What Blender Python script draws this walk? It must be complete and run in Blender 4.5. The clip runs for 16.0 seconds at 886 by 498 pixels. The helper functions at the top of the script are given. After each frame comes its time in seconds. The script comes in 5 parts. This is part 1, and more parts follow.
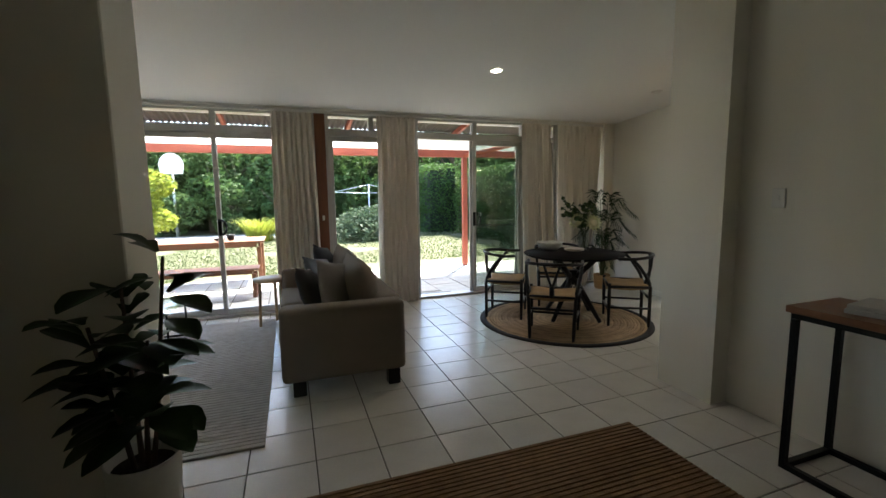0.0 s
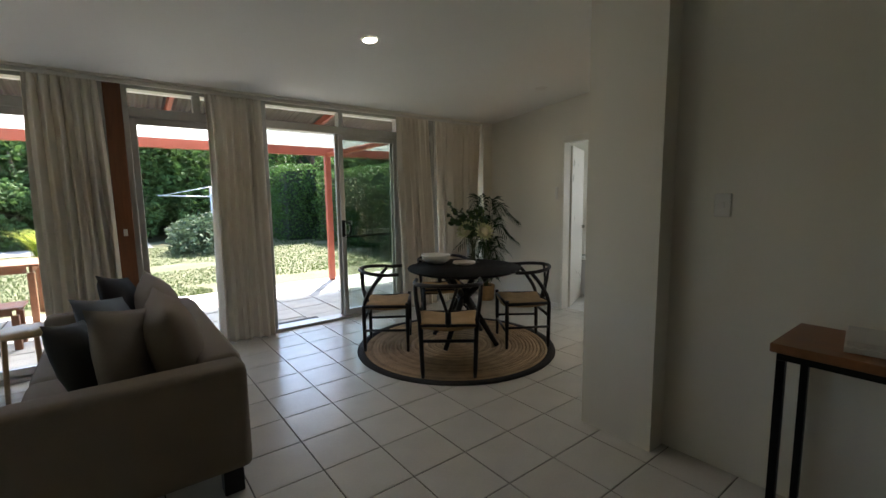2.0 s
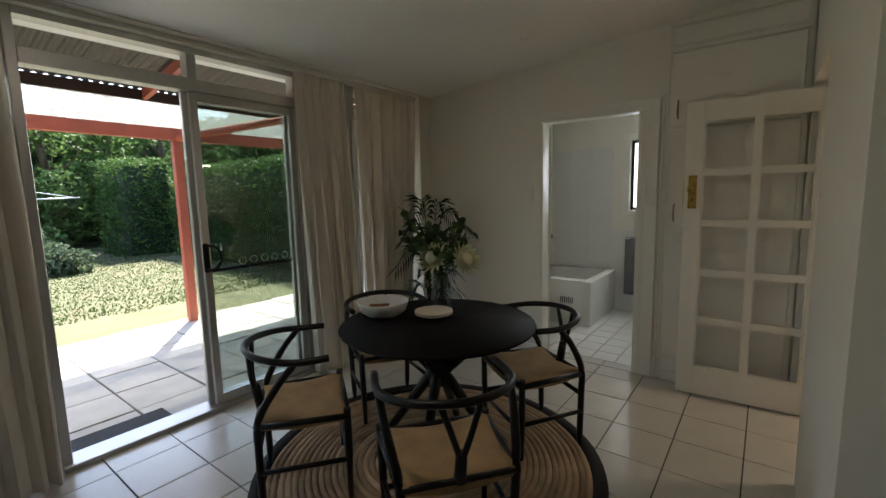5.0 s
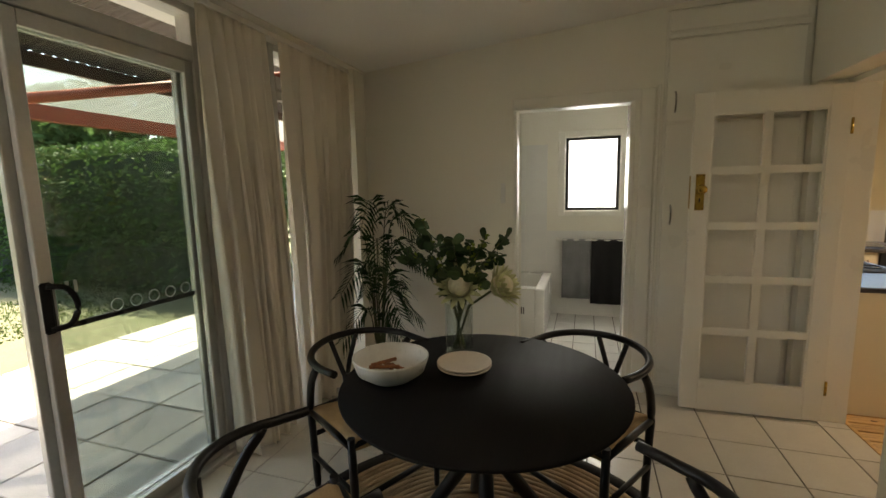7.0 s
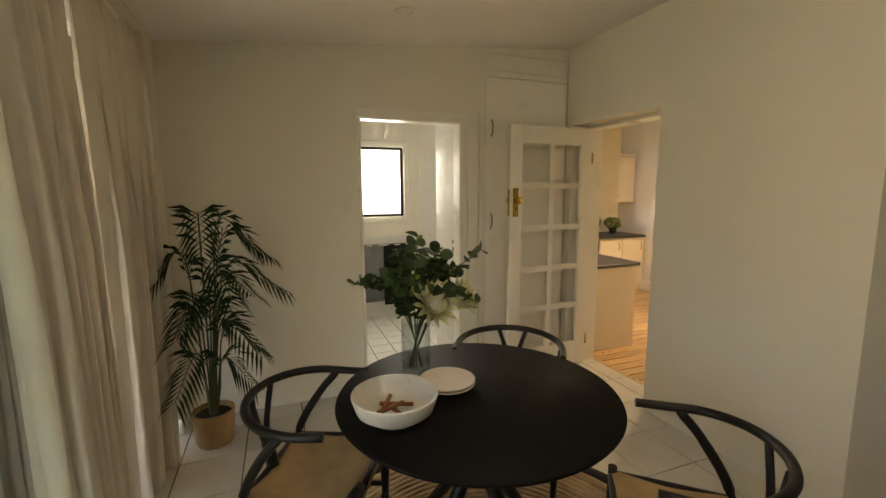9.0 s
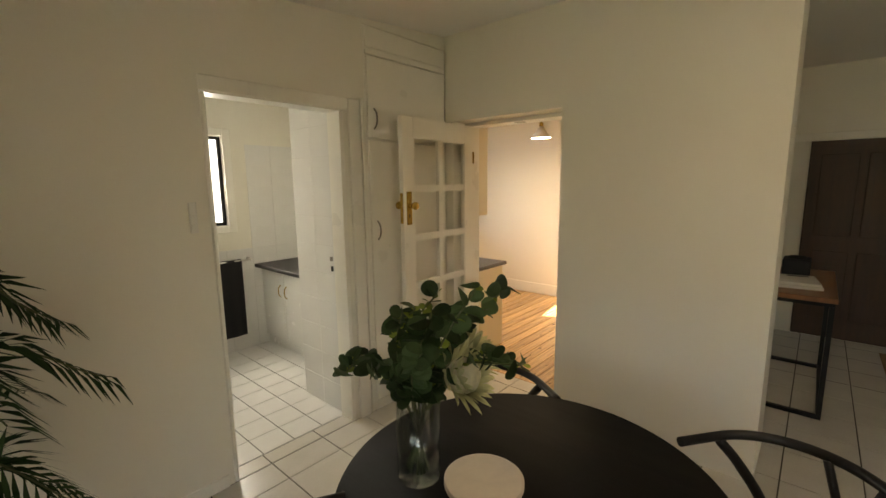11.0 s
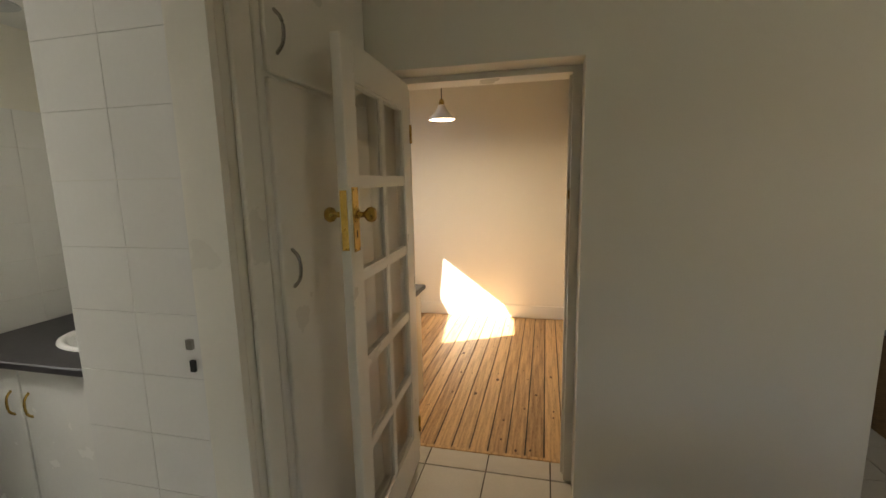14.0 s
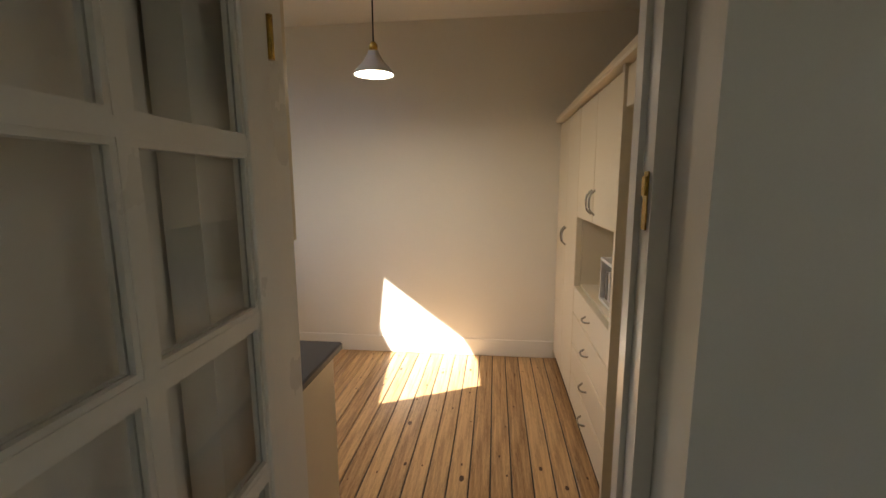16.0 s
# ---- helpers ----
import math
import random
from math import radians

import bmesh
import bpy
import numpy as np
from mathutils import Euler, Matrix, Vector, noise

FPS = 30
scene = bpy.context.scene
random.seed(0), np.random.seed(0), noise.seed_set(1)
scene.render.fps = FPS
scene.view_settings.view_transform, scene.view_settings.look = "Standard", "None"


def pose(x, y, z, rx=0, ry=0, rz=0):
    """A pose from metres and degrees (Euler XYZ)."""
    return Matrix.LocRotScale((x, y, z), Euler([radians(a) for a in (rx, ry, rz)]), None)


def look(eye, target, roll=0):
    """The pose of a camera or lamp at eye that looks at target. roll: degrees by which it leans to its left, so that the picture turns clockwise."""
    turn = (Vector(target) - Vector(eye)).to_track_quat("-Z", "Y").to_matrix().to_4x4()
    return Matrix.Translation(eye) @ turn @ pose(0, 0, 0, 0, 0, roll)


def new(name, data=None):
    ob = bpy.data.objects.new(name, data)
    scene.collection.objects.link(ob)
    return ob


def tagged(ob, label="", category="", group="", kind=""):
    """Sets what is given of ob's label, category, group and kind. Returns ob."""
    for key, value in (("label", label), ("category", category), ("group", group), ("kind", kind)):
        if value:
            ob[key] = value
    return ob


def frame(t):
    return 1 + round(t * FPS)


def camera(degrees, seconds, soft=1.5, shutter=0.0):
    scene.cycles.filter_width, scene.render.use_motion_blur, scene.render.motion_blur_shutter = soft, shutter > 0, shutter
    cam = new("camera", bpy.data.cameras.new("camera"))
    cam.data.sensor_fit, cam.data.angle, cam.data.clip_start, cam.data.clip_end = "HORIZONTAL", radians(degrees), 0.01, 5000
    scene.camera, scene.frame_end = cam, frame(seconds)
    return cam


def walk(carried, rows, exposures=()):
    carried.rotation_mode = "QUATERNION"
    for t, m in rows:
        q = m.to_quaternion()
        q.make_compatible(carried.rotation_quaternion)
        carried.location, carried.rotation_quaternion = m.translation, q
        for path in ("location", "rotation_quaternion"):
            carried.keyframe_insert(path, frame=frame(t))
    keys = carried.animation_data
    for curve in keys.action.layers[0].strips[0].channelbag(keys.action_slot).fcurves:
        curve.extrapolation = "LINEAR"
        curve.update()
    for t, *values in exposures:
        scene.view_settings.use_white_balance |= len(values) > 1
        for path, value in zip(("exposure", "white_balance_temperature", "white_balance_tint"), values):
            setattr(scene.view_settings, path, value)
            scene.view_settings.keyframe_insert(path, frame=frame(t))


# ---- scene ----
cam = camera(91.7, 16.0)
PATH = [
    (0, (0.436, 0.237, 1.409), (1.102, 2.107, 1.165), -0.8),
    (0.5, (0.46, 0.394, 1.413), (1.335, 2.176, 1.17), -0.7),
    (1, (0.513, 0.588, 1.417), (1.554, 2.279, 1.179), -0.8),
    (1.5, (0.622, 0.833, 1.428), (1.759, 2.46, 1.184), -0.7),
    (2, (0.752, 1.122, 1.426), (1.962, 2.696, 1.189), -0.8),
    (2.5, (0.862, 1.392, 1.447), (2.143, 2.91, 1.212), -1.3),
    (3, (1.013, 1.679, 1.439), (2.384, 3.117, 1.208), -1.3),
    (3.5, (1.146, 1.933, 1.444), (2.57, 3.318, 1.21), -1.4),
    (4, (1.251, 2.224, 1.473), (2.724, 3.556, 1.233), -1.3),
    (6.5, (1.922, 3.681, 1.457), (3.725, 4.506, 1.196), -1.4),
    (7, (1.882, 3.926, 1.491), (3.762, 4.554, 1.224), -1.2),
    (7.5, (1.833, 4.189, 1.517), (3.782, 4.545, 1.243), -1.0),
    (8, (1.85, 4.485, 1.515), (3.831, 4.448, 1.243), -0.9),
    (8.5, (1.878, 4.749, 1.517), (3.827, 4.389, 1.251), -0.3),
    (9, (1.977, 4.998, 1.546), (3.832, 4.299, 1.277), -0.3),
    (9.5, (2.153, 5.226, 1.555), (3.861, 4.22, 1.284), -0.2),
    (12, (3.456, 5.308, 1.654), (4.522, 3.646, 1.335), -1.1),
    (12.5, (3.738, 5.204, 1.634), (4.649, 3.451, 1.322), -1.2),
    (13, (3.985, 5.09, 1.632), (4.684, 3.243, 1.317), -1.2),
    (13.5, (4.179, 4.897, 1.601), (4.704, 2.993, 1.287), -1.3),
    (14, (4.334, 4.639, 1.576), (4.796, 2.718, 1.264), -1.2),
    (14.5, (4.432, 4.368, 1.574), (4.856, 2.439, 1.262), -1.5),
    (15, (4.472, 4.015, 1.536), (4.889, 2.084, 1.225), -2.3),
    (15.5, (4.49, 3.734, 1.498), (4.92, 1.804, 1.198), -1.0),
    (16, (4.532, 3.409, 1.51), (4.77, 1.447, 1.203), -0.3),
]
EXPOSURES = [(0.0, 3.0, 6500, 9), (4.0, 2.45, 6400, 10), (6.5, 2.68, 7500, 10), (9.0, 3.33, 9000, 12), (12.5, 3.2, 8200, 12), (13.5, 2.75, 7700, 12), (15.0, 2.22, 7200, 12), (16.0, 1.97, 6600, 12)]
walk(cam, [(t, look(e, g, r)) for t, e, g, r in PATH], EXPOSURES)

# ---- world, sun, exposure ----
SUN_TO = Vector((0.364, 0.497, 0.866)).normalized()
w = bpy.data.worlds.new("world"); scene.world = w; w.use_nodes = True
wt = w.node_tree; sky = wt.nodes.new("ShaderNodeTexSky"); sky.sky_type = "NISHITA"; sky.sun_disc = False
sky.sun_elevation = math.asin(SUN_TO.z); sky.sun_rotation = math.atan2(SUN_TO.x, SUN_TO.y)
wt.links.new(sky.outputs[0], wt.nodes["Background"].inputs[0]); wt.nodes["Background"].inputs[1].default_value = 0.15
sun = new("sun", bpy.data.lights.new("sun", "SUN")); sun.data.energy = 5.0; sun.data.angle = radians(0.5); sun.data.color = (1.0, 0.96, 0.90)
sun.matrix_world = look(SUN_TO * 30, (0, 0, 0))

def disc_lamp(name, at, power, size, colour, target):
    """An area disc lamp, of the place or added, shining towards target."""
    o = new(name, bpy.data.lights.new(name, "AREA")); o.data.shape = "DISK"; o.data.size = size; o.data.energy = power; o.data.color = colour
    o.matrix_world = look(at, target)
    return o


disc_lamp("downlight_glow", (2.374, 4.086, 2.588), 0.9, 0.085, (1.0, 0.86, 0.70), (2.374, 4.086, 0))
disc_lamp("pendant_glow", (5.175, 1.085, 2.06), 2.2, 0.18, (1.0, 0.82, 0.60), (5.175, 1.085, 0))
# added lamp outside the frosted pane, strengthens the daylight into the bathroom
wl = disc_lamp("bathroom_fill_lamp", (7.45, 3.87, 1.75), 4.4, 0.9, (0.93, 0.97, 1.0), (5.9, 3.75, 0.6)); wl.data.shape = "RECTANGLE"; wl.data.size_y = 0.8

# ---- helpers of this scene ----
rnd = random.Random(7)


def mat(name, col, rough=0.6, metal=0.0, var=0.12, scale=6.0, fine=60.0, bump=0.15, dist=0.004, island=0.0, objvar=0.0, stretch=(1, 1, 1), spec=0.5, col2=None, coat=0.0):
    """A procedural surface: two scales of noise in colour, roughness and relief."""
    m = bpy.data.materials.new(name); m.use_nodes = True
    nt = m.node_tree; n = nt.nodes; l = nt.links
    b = n["Principled BSDF"]; b.inputs["Metallic"].default_value = metal; b.inputs["Specular IOR Level"].default_value = spec
    b.inputs["Coat Weight"].default_value = coat
    tc = n.new("ShaderNodeTexCoord"); mp = n.new("ShaderNodeMapping"); mp.inputs["Scale"].default_value = stretch
    l.new(tc.outputs["Object"], mp.inputs[0])
    big = n.new("ShaderNodeTexNoise"); big.inputs["Scale"].default_value = scale; big.inputs["Detail"].default_value = 5
    sm = n.new("ShaderNodeTexNoise"); sm.inputs["Scale"].default_value = fine; sm.inputs["Detail"].default_value = 3
    l.new(mp.outputs[0], big.inputs[0]); l.new(mp.outputs[0], sm.inputs[0])
    mix = n.new("ShaderNodeMix"); mix.data_type = "RGBA"
    c2 = col2 if col2 else tuple(max(0.0, c * (1 - 2.2 * var)) for c in col)
    mix.inputs["A"].default_value = (*c2, 1); mix.inputs["B"].default_value = (*[min(1, c * (1 + 0.5 * var)) for c in col], 1)
    ad = n.new("ShaderNodeMath"); ad.operation = "ADD"; l.new(big.outputs[0], ad.inputs[0])
    ms = n.new("ShaderNodeMath"); ms.operation = "MULTIPLY_ADD"; ms.inputs[1].default_value = 0.6; ms.inputs[2].default_value = -0.1
    l.new(sm.outputs[0], ms.inputs[0]); l.new(ms.outputs[0], ad.inputs[1]); last = ad.outputs[0]
    if island or objvar:
        g = n.new("ShaderNodeNewGeometry") if island else n.new("ShaderNodeObjectInfo")
        k = n.new("ShaderNodeMath"); k.operation = "MULTIPLY_ADD"; k.inputs[1].default_value = 2 * (island or objvar); k.inputs[2].default_value = -(island or objvar)
        l.new(g.outputs["Random Per Island" if island else "Random"], k.inputs[0])
        a2 = n.new("ShaderNodeMath"); a2.operation = "ADD"; l.new(last, a2.inputs[0]); l.new(k.outputs[0], a2.inputs[1]); last = a2.outputs[0]
    l.new(last, mix.inputs["Factor"]); l.new(mix.outputs["Result"], b.inputs["Base Color"])
    mr = n.new("ShaderNodeMapRange"); mr.inputs["To Min"].default_value = max(0.02, rough - 0.08); mr.inputs["To Max"].default_value = min(1, rough + 0.08)
    l.new(big.outputs[0], mr.inputs[0]); l.new(mr.outputs[0], b.inputs["Roughness"])
    bp = n.new("ShaderNodeBump"); bp.inputs["Strength"].default_value = bump; bp.inputs["Distance"].default_value = dist
    l.new(sm.outputs[0], bp.inputs["Height"]); l.new(bp.outputs[0], b.inputs["Normal"])
    return m


def leafmat(name, col, trans=0.35, island=0.45, rough=0.65, spec=0.15, var=0.3, fine=40):
    m = mat(name, col, rough, island=island, var=var, scale=8, fine=fine, bump=0.15, spec=spec)
    nt = m.node_tree; b = nt.nodes["Principled BSDF"]; out = nt.nodes["Material Output"]
    t = nt.nodes.new("ShaderNodeBsdfTranslucent"); mx = nt.nodes.new("ShaderNodeMixShader"); mx.inputs[0].default_value = trans
    src = b.inputs["Base Color"].links[0].from_socket
    nt.links.new(src, t.inputs[0]); nt.links.new(b.outputs[0], mx.inputs[1]); nt.links.new(t.outputs[0], mx.inputs[2]); nt.links.new(mx.outputs[0], out.inputs[0])
    return m


def translucent(name, col, clear):
    m = bpy.data.materials.new(name); m.use_nodes = True; nt = m.node_tree
    t = nt.nodes.new("ShaderNodeBsdfTranslucent"); t.inputs[0].default_value = (*col, 1)
    d = nt.nodes.new("ShaderNodeBsdfDiffuse"); d.inputs[0].default_value = (*col, 1)
    c = nt.nodes.new("ShaderNodeBsdfTransparent"); a = nt.nodes.new("ShaderNodeMixShader"); a.inputs[0].default_value = 0.65
    nz = nt.nodes.new("ShaderNodeTexNoise"); nz.inputs["Scale"].default_value = 3; nz.inputs["Detail"].default_value = 6
    mr = nt.nodes.new("ShaderNodeMapRange"); mr.inputs["To Min"].default_value = max(0, clear - 0.12); mr.inputs["To Max"].default_value = clear + 0.12
    tc = nt.nodes.new("ShaderNodeTexCoord"); nt.links.new(tc.outputs["Object"], nz.inputs[0]); nt.links.new(nz.outputs[0], mr.inputs[0])
    b = nt.nodes.new("ShaderNodeMixShader"); nt.links.new(mr.outputs[0], b.inputs[0])
    nt.links.new(d.outputs[0], a.inputs[1]); nt.links.new(t.outputs[0], a.inputs[2]); nt.links.new(a.outputs[0], b.inputs[1]); nt.links.new(c.outputs[0], b.inputs[2])
    nt.links.new(b.outputs[0], nt.nodes["Material Output"].inputs[0])
    return m


def glassmat(name, rough=0.0, tint=(1, 1, 1), ior=1.3):
    """Thin pane: clear, with more gloss at grazing angles."""
    m = bpy.data.materials.new(name); m.use_nodes = True; nt = m.node_tree
    c = nt.nodes.new("ShaderNodeBsdfTransparent"); c.inputs[0].default_value = (*tint, 1)
    g = nt.nodes.new("ShaderNodeBsdfGlossy"); g.inputs["Roughness"].default_value = rough
    lw = nt.nodes.new("ShaderNodeLayerWeight"); pw = nt.nodes.new("ShaderNodeMath"); pw.operation = "POWER"; pw.inputs[1].default_value = 4.0
    f = nt.nodes.new("ShaderNodeMath"); f.operation = "MULTIPLY_ADD"; f.inputs[1].default_value = 0.45; f.inputs[2].default_value = 0.1 * (ior - 1)
    nt.links.new(lw.outputs["Facing"], pw.inputs[0]); nt.links.new(pw.outputs[0], f.inputs[0])
    x = nt.nodes.new("ShaderNodeMixShader")
    nt.links.new(f.outputs[0], x.inputs[0]); nt.links.new(c.outputs[0], x.inputs[1]); nt.links.new(g.outputs[0], x.inputs[2])
    nt.links.new(x.outputs[0], nt.nodes["Material Output"].inputs[0])
    return m


def glow(name, col, power):
    m = bpy.data.materials.new(name); m.use_nodes = True; b = m.node_tree.nodes["Principled BSDF"]
    b.inputs["Emission Color"].default_value = (*col, 1); b.inputs["Emission Strength"].default_value = power
    return m


def box(bm, x0, x1, y0, y1, z0, z1, bevel=0.0, seg=1):
    r = bmesh.ops.create_cube(bm, size=1.0)
    vs = r["verts"]
    bmesh.ops.scale(bm, vec=(x1 - x0, y1 - y0, z1 - z0), verts=vs)
    bmesh.ops.translate(bm, vec=((x0 + x1) / 2, (y0 + y1) / 2, (z0 + z1) / 2), verts=vs)
    if bevel:
        es = list({e for v in vs for e in v.link_edges})
        bmesh.ops.bevel(bm, geom=es, offset=bevel, segments=seg, affect="EDGES", profile=0.6)
    return bm


def B(*a, **k):
    return box(bmesh.new(), *a, **k)


def tube(bm, pts, rad, seg=10, closed=False):
    """A round bar along pts; rad is one radius or one a point."""
    pts = [Vector(p) for p in pts]; n = len(pts)
    rr = rad if isinstance(rad, (list, tuple)) else [rad] * n
    rings = []; up = Vector((0, 0, 1))
    for i, p in enumerate(pts):
        a = pts[(i - 1) % n] if closed or i > 0 else p
        b = pts[(i + 1) % n] if closed or i < n - 1 else p
        d = (b - a).normalized()
        s = d.cross(up if abs(d.dot(up)) < 0.98 else Vector((1, 0, 0))).normalized(); u = s.cross(d)
        rings.append([bm.verts.new(p + rr[i] * (math.cos(k * 2 * math.pi / seg) * s + math.sin(k * 2 * math.pi / seg) * u)) for k in range(seg)])
    for i in range(n if closed else n - 1):
        A, C = rings[i], rings[(i + 1) % n]
        for k in range(seg):
            f = bm.faces.new((A[k], A[(k + 1) % seg], C[(k + 1) % seg], C[k])); f.smooth = True
    if not closed:
        bm.faces.new(rings[0][::-1]); bm.faces.new(rings[-1])
    return bm


def lathe(bm, prof, seg=32, at=(0, 0, 0)):
    """A turned shape from (radius, z) pairs."""
    rings = []
    for r, z in prof:
        if r < 1e-5:
            rings.append([bm.verts.new((at[0], at[1], at[2] + z))])
        else:
            rings.append([bm.verts.new((at[0] + r * math.cos(2 * math.pi * k / seg), at[1] + r * math.sin(2 * math.pi * k / seg), at[2] + z)) for k in range(seg)])
    for A, C in zip(rings, rings[1:]):
        for k in range(seg):
            k2 = (k + 1) % seg
            q = [A[0], C[k2], C[k]] if len(A) == 1 else ([A[k], A[k2], C[0]] if len(C) == 1 else [A[k], A[k2], C[k2], C[k]])
            bm.faces.new(q).smooth = True
    return bm


def curve_pts(pts, n=24):
    """Catmull-Rom through pts."""
    P = [Vector(p) for p in pts]; P = [2 * P[0] - P[1]] + P + [2 * P[-1] - P[-2]]; out = []
    for i in range(1, len(P) - 2):
        for k in range(n):
            t = k / n; a, b, c, d = P[i - 1:i + 3]
            out.append(0.5 * ((2 * b) + (c - a) * t + (2 * a - 5 * b + 4 * c - d) * t * t + (3 * b - a - 3 * c + d) * t ** 3))
    return out + [P[-2]]


def obj(name, bm, material, smooth=False):
    me = bpy.data.meshes.new(name)
    bmesh.ops.recalc_face_normals(bm, faces=bm.faces[:])
    bm.to_mesh(me); bm.free(); me.materials.append(material)
    if smooth:
        for p in me.polygons: p.use_smooth = True
    return new(name, me)


def part(name, bm, material, parent, label="", smooth=False):
    o = obj(name, bm, material, smooth); o.parent = parent
    if label: o["label"] = label
    return o


def thing(name, label, category, x=0, y=0, z=0, rz=0, group=""):
    e = new(name); e.empty_display_size = 0.1; e.matrix_basis = pose(x, y, z, 0, 0, rz)
    return tagged(e, label, category, group)


def struct(name, bm, material, label, category="", smooth=False):
    return tagged(obj(name, bm, material, smooth), label, category or name.split("_")[0], "", "structure")


def pydata(name, verts, faces, material, smooth=False):
    me = bpy.data.meshes.new(name); me.from_pydata(verts, [], faces); me.materials.append(material)
    if smooth:
        for p in me.polygons: p.use_smooth = True
    return new(name, me)


# ---- materials ----
WALL = mat("wall_paint", (0.80, 0.765, 0.67), 0.55, var=0.03, scale=1.5, fine=180, bump=0.12, dist=0.002)
CEIL = mat("ceiling_paint", (0.80, 0.79, 0.75), 0.8, var=0.02, scale=1, fine=120, bump=0.06, dist=0.002)
TRIM = mat("gloss_trim_paint", (0.82, 0.79, 0.71), 0.3, var=0.03, scale=4, fine=90, bump=0.05, dist=0.002)
TILE = mat("floor_tile", (0.63, 0.60, 0.54), 0.22, var=0.07, scale=5, fine=70, bump=0.05, dist=0.002, objvar=0.12)
GROUT = mat("grout", (0.075, 0.062, 0.05), 0.9, var=0.2, scale=9)
BTILE = mat("bathroom_tile", (0.78, 0.77, 0.74), 0.15, var=0.03, scale=5, bump=0.03, objvar=0.1)
PINE = mat("pine_board", (0.60, 0.38, 0.18), 0.3, var=0.2, scale=3, fine=30, bump=0.25, dist=0.003, objvar=0.11, stretch=(16, 0.8, 1), col2=(0.20, 0.095, 0.035))
_mx = next(q for q in PINE.node_tree.nodes if q.type == "MIX"); _src = _mx.inputs["Factor"].links[0].from_socket
_mr = PINE.node_tree.nodes.new("ShaderNodeMapRange"); _mr.inputs["From Min"].default_value = 0.42; _mr.inputs["From Max"].default_value = 0.86
PINE.node_tree.links.new(_src, _mr.inputs[0]); PINE.node_tree.links.new(_mr.outputs[0], _mx.inputs["Factor"])
KNOT = mat("pine_knot", (0.10, 0.045, 0.018), 0.5, var=0.3, scale=30)
DARK = mat("dark_gap", (0.02, 0.016, 0.012), 0.9, var=0.1)
ALU = mat("aluminium_frame", (0.50, 0.49, 0.47), 0.38, 0.75, var=0.08, scale=12, bump=0.05)
STAIN = mat("stained_timber", (0.20, 0.075, 0.03), 0.45, var=0.25, scale=6, fine=50, stretch=(8, 8, 0.7))
REDP = mat("red_oxide_paint", (0.34, 0.075, 0.04), 0.55, var=0.15, scale=6)
EAVE = mat("brown_eave_paint", (0.11, 0.065, 0.05), 0.6, var=0.15, scale=5)
IRON = mat("weathered_corrugated_iron", (0.07, 0.055, 0.05), 0.5, 0.4, var=0.25, scale=5)
MESH = translucent("pergola_sheet", (0.92, 0.92, 0.90), 0.35)
GLASS = glassmat("clear_glass")
VASEG = glassmat("vase_glass", 0.0, (0.93, 0.96, 0.95), 1.7)
MESH2 = translucent("shade_mesh", (0.30, 0.30, 0.28), 0.22)
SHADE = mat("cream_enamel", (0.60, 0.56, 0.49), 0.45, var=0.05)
TINTG = glassmat("screened_glass", 0.0, (0.80, 0.83, 0.81), 1.4)
FROST = translucent("frosted_glass", (0.9, 0.92, 0.93), 0.0)
LINEN = leafmat("linen_curtain", (0.82, 0.77, 0.68), 0.2, 0.0, 0.9, 0.1, 0.04, 350)
SOFA = mat("taupe_upholstery", (0.22, 0.18, 0.14), 0.95, var=0.1, scale=5, fine=420, bump=0.5, dist=0.002)
CUSH_D = mat("charcoal_cushion", (0.035, 0.035, 0.042), 0.9, var=0.2, scale=9, fine=300, bump=0.4)
CUSH_B = mat("blue_grey_velvet", (0.14, 0.16, 0.19), 0.75, var=0.2, scale=9, fine=300)
CUSH_G = mat("warm_grey_cushion", (0.25, 0.225, 0.2), 0.9, var=0.15, scale=9, fine=300, bump=0.4)
BLACKW = mat("black_stained_wood", (0.010, 0.009, 0.009), 0.38, spec=0.3, var=0.2, scale=9, fine=90, bump=0.12, stretch=(1, 1, 0.3))
TOPW = mat("black_tabletop", (0.009, 0.008, 0.008), 0.62, spec=0.08, var=0.25, scale=7, fine=60, bump=0.08, stretch=(0.4, 3, 1))
RUSH = mat("woven_paper_cord", (0.42, 0.27, 0.125), 0.85, var=0.25, scale=12, fine=160, bump=0.6, dist=0.003)
JUTE = mat("jute_braid", (0.44, 0.30, 0.17), 0.95, var=0.3, scale=10, fine=140, bump=0.9, dist=0.006, objvar=0.22)
JUTEB = mat("black_braid", (0.022, 0.02, 0.02), 0.95, var=0.2, scale=20, fine=140, bump=0.6)
HALLJ = mat("brown_jute", (0.24, 0.14, 0.065), 0.95, var=0.3, scale=16, fine=120, bump=0.8, dist=0.006, island=0.2)
RUGG = mat("grey_beige_wool", (0.40, 0.37, 0.33), 0.95, var=0.2, scale=14, fine=160, bump=0.8, dist=0.006, island=0.12)
CONST = mat("walnut_top", (0.26, 0.11, 0.045), 0.4, var=0.25, scale=4, fine=40, stretch=(9, 0.8, 1))
STEEL = mat("black_steel", (0.012, 0.012, 0.013), 0.45, 0.6, var=0.1)
CHROME = mat("brushed_metal", (0.38, 0.37, 0.35), 0.25, 1.0, var=0.05)
BRASS = mat("aged_brass", (0.55, 0.36, 0.09), 0.25, 1.0, var=0.25, scale=30)
WHITEP = mat("white_plastic", (0.75, 0.73, 0.68), 0.35, var=0.02)
CERAM = mat("speckled_white_ceramic", (0.62, 0.61, 0.57), 0.3, var=0.08, scale=40, fine=250, bump=0.05)
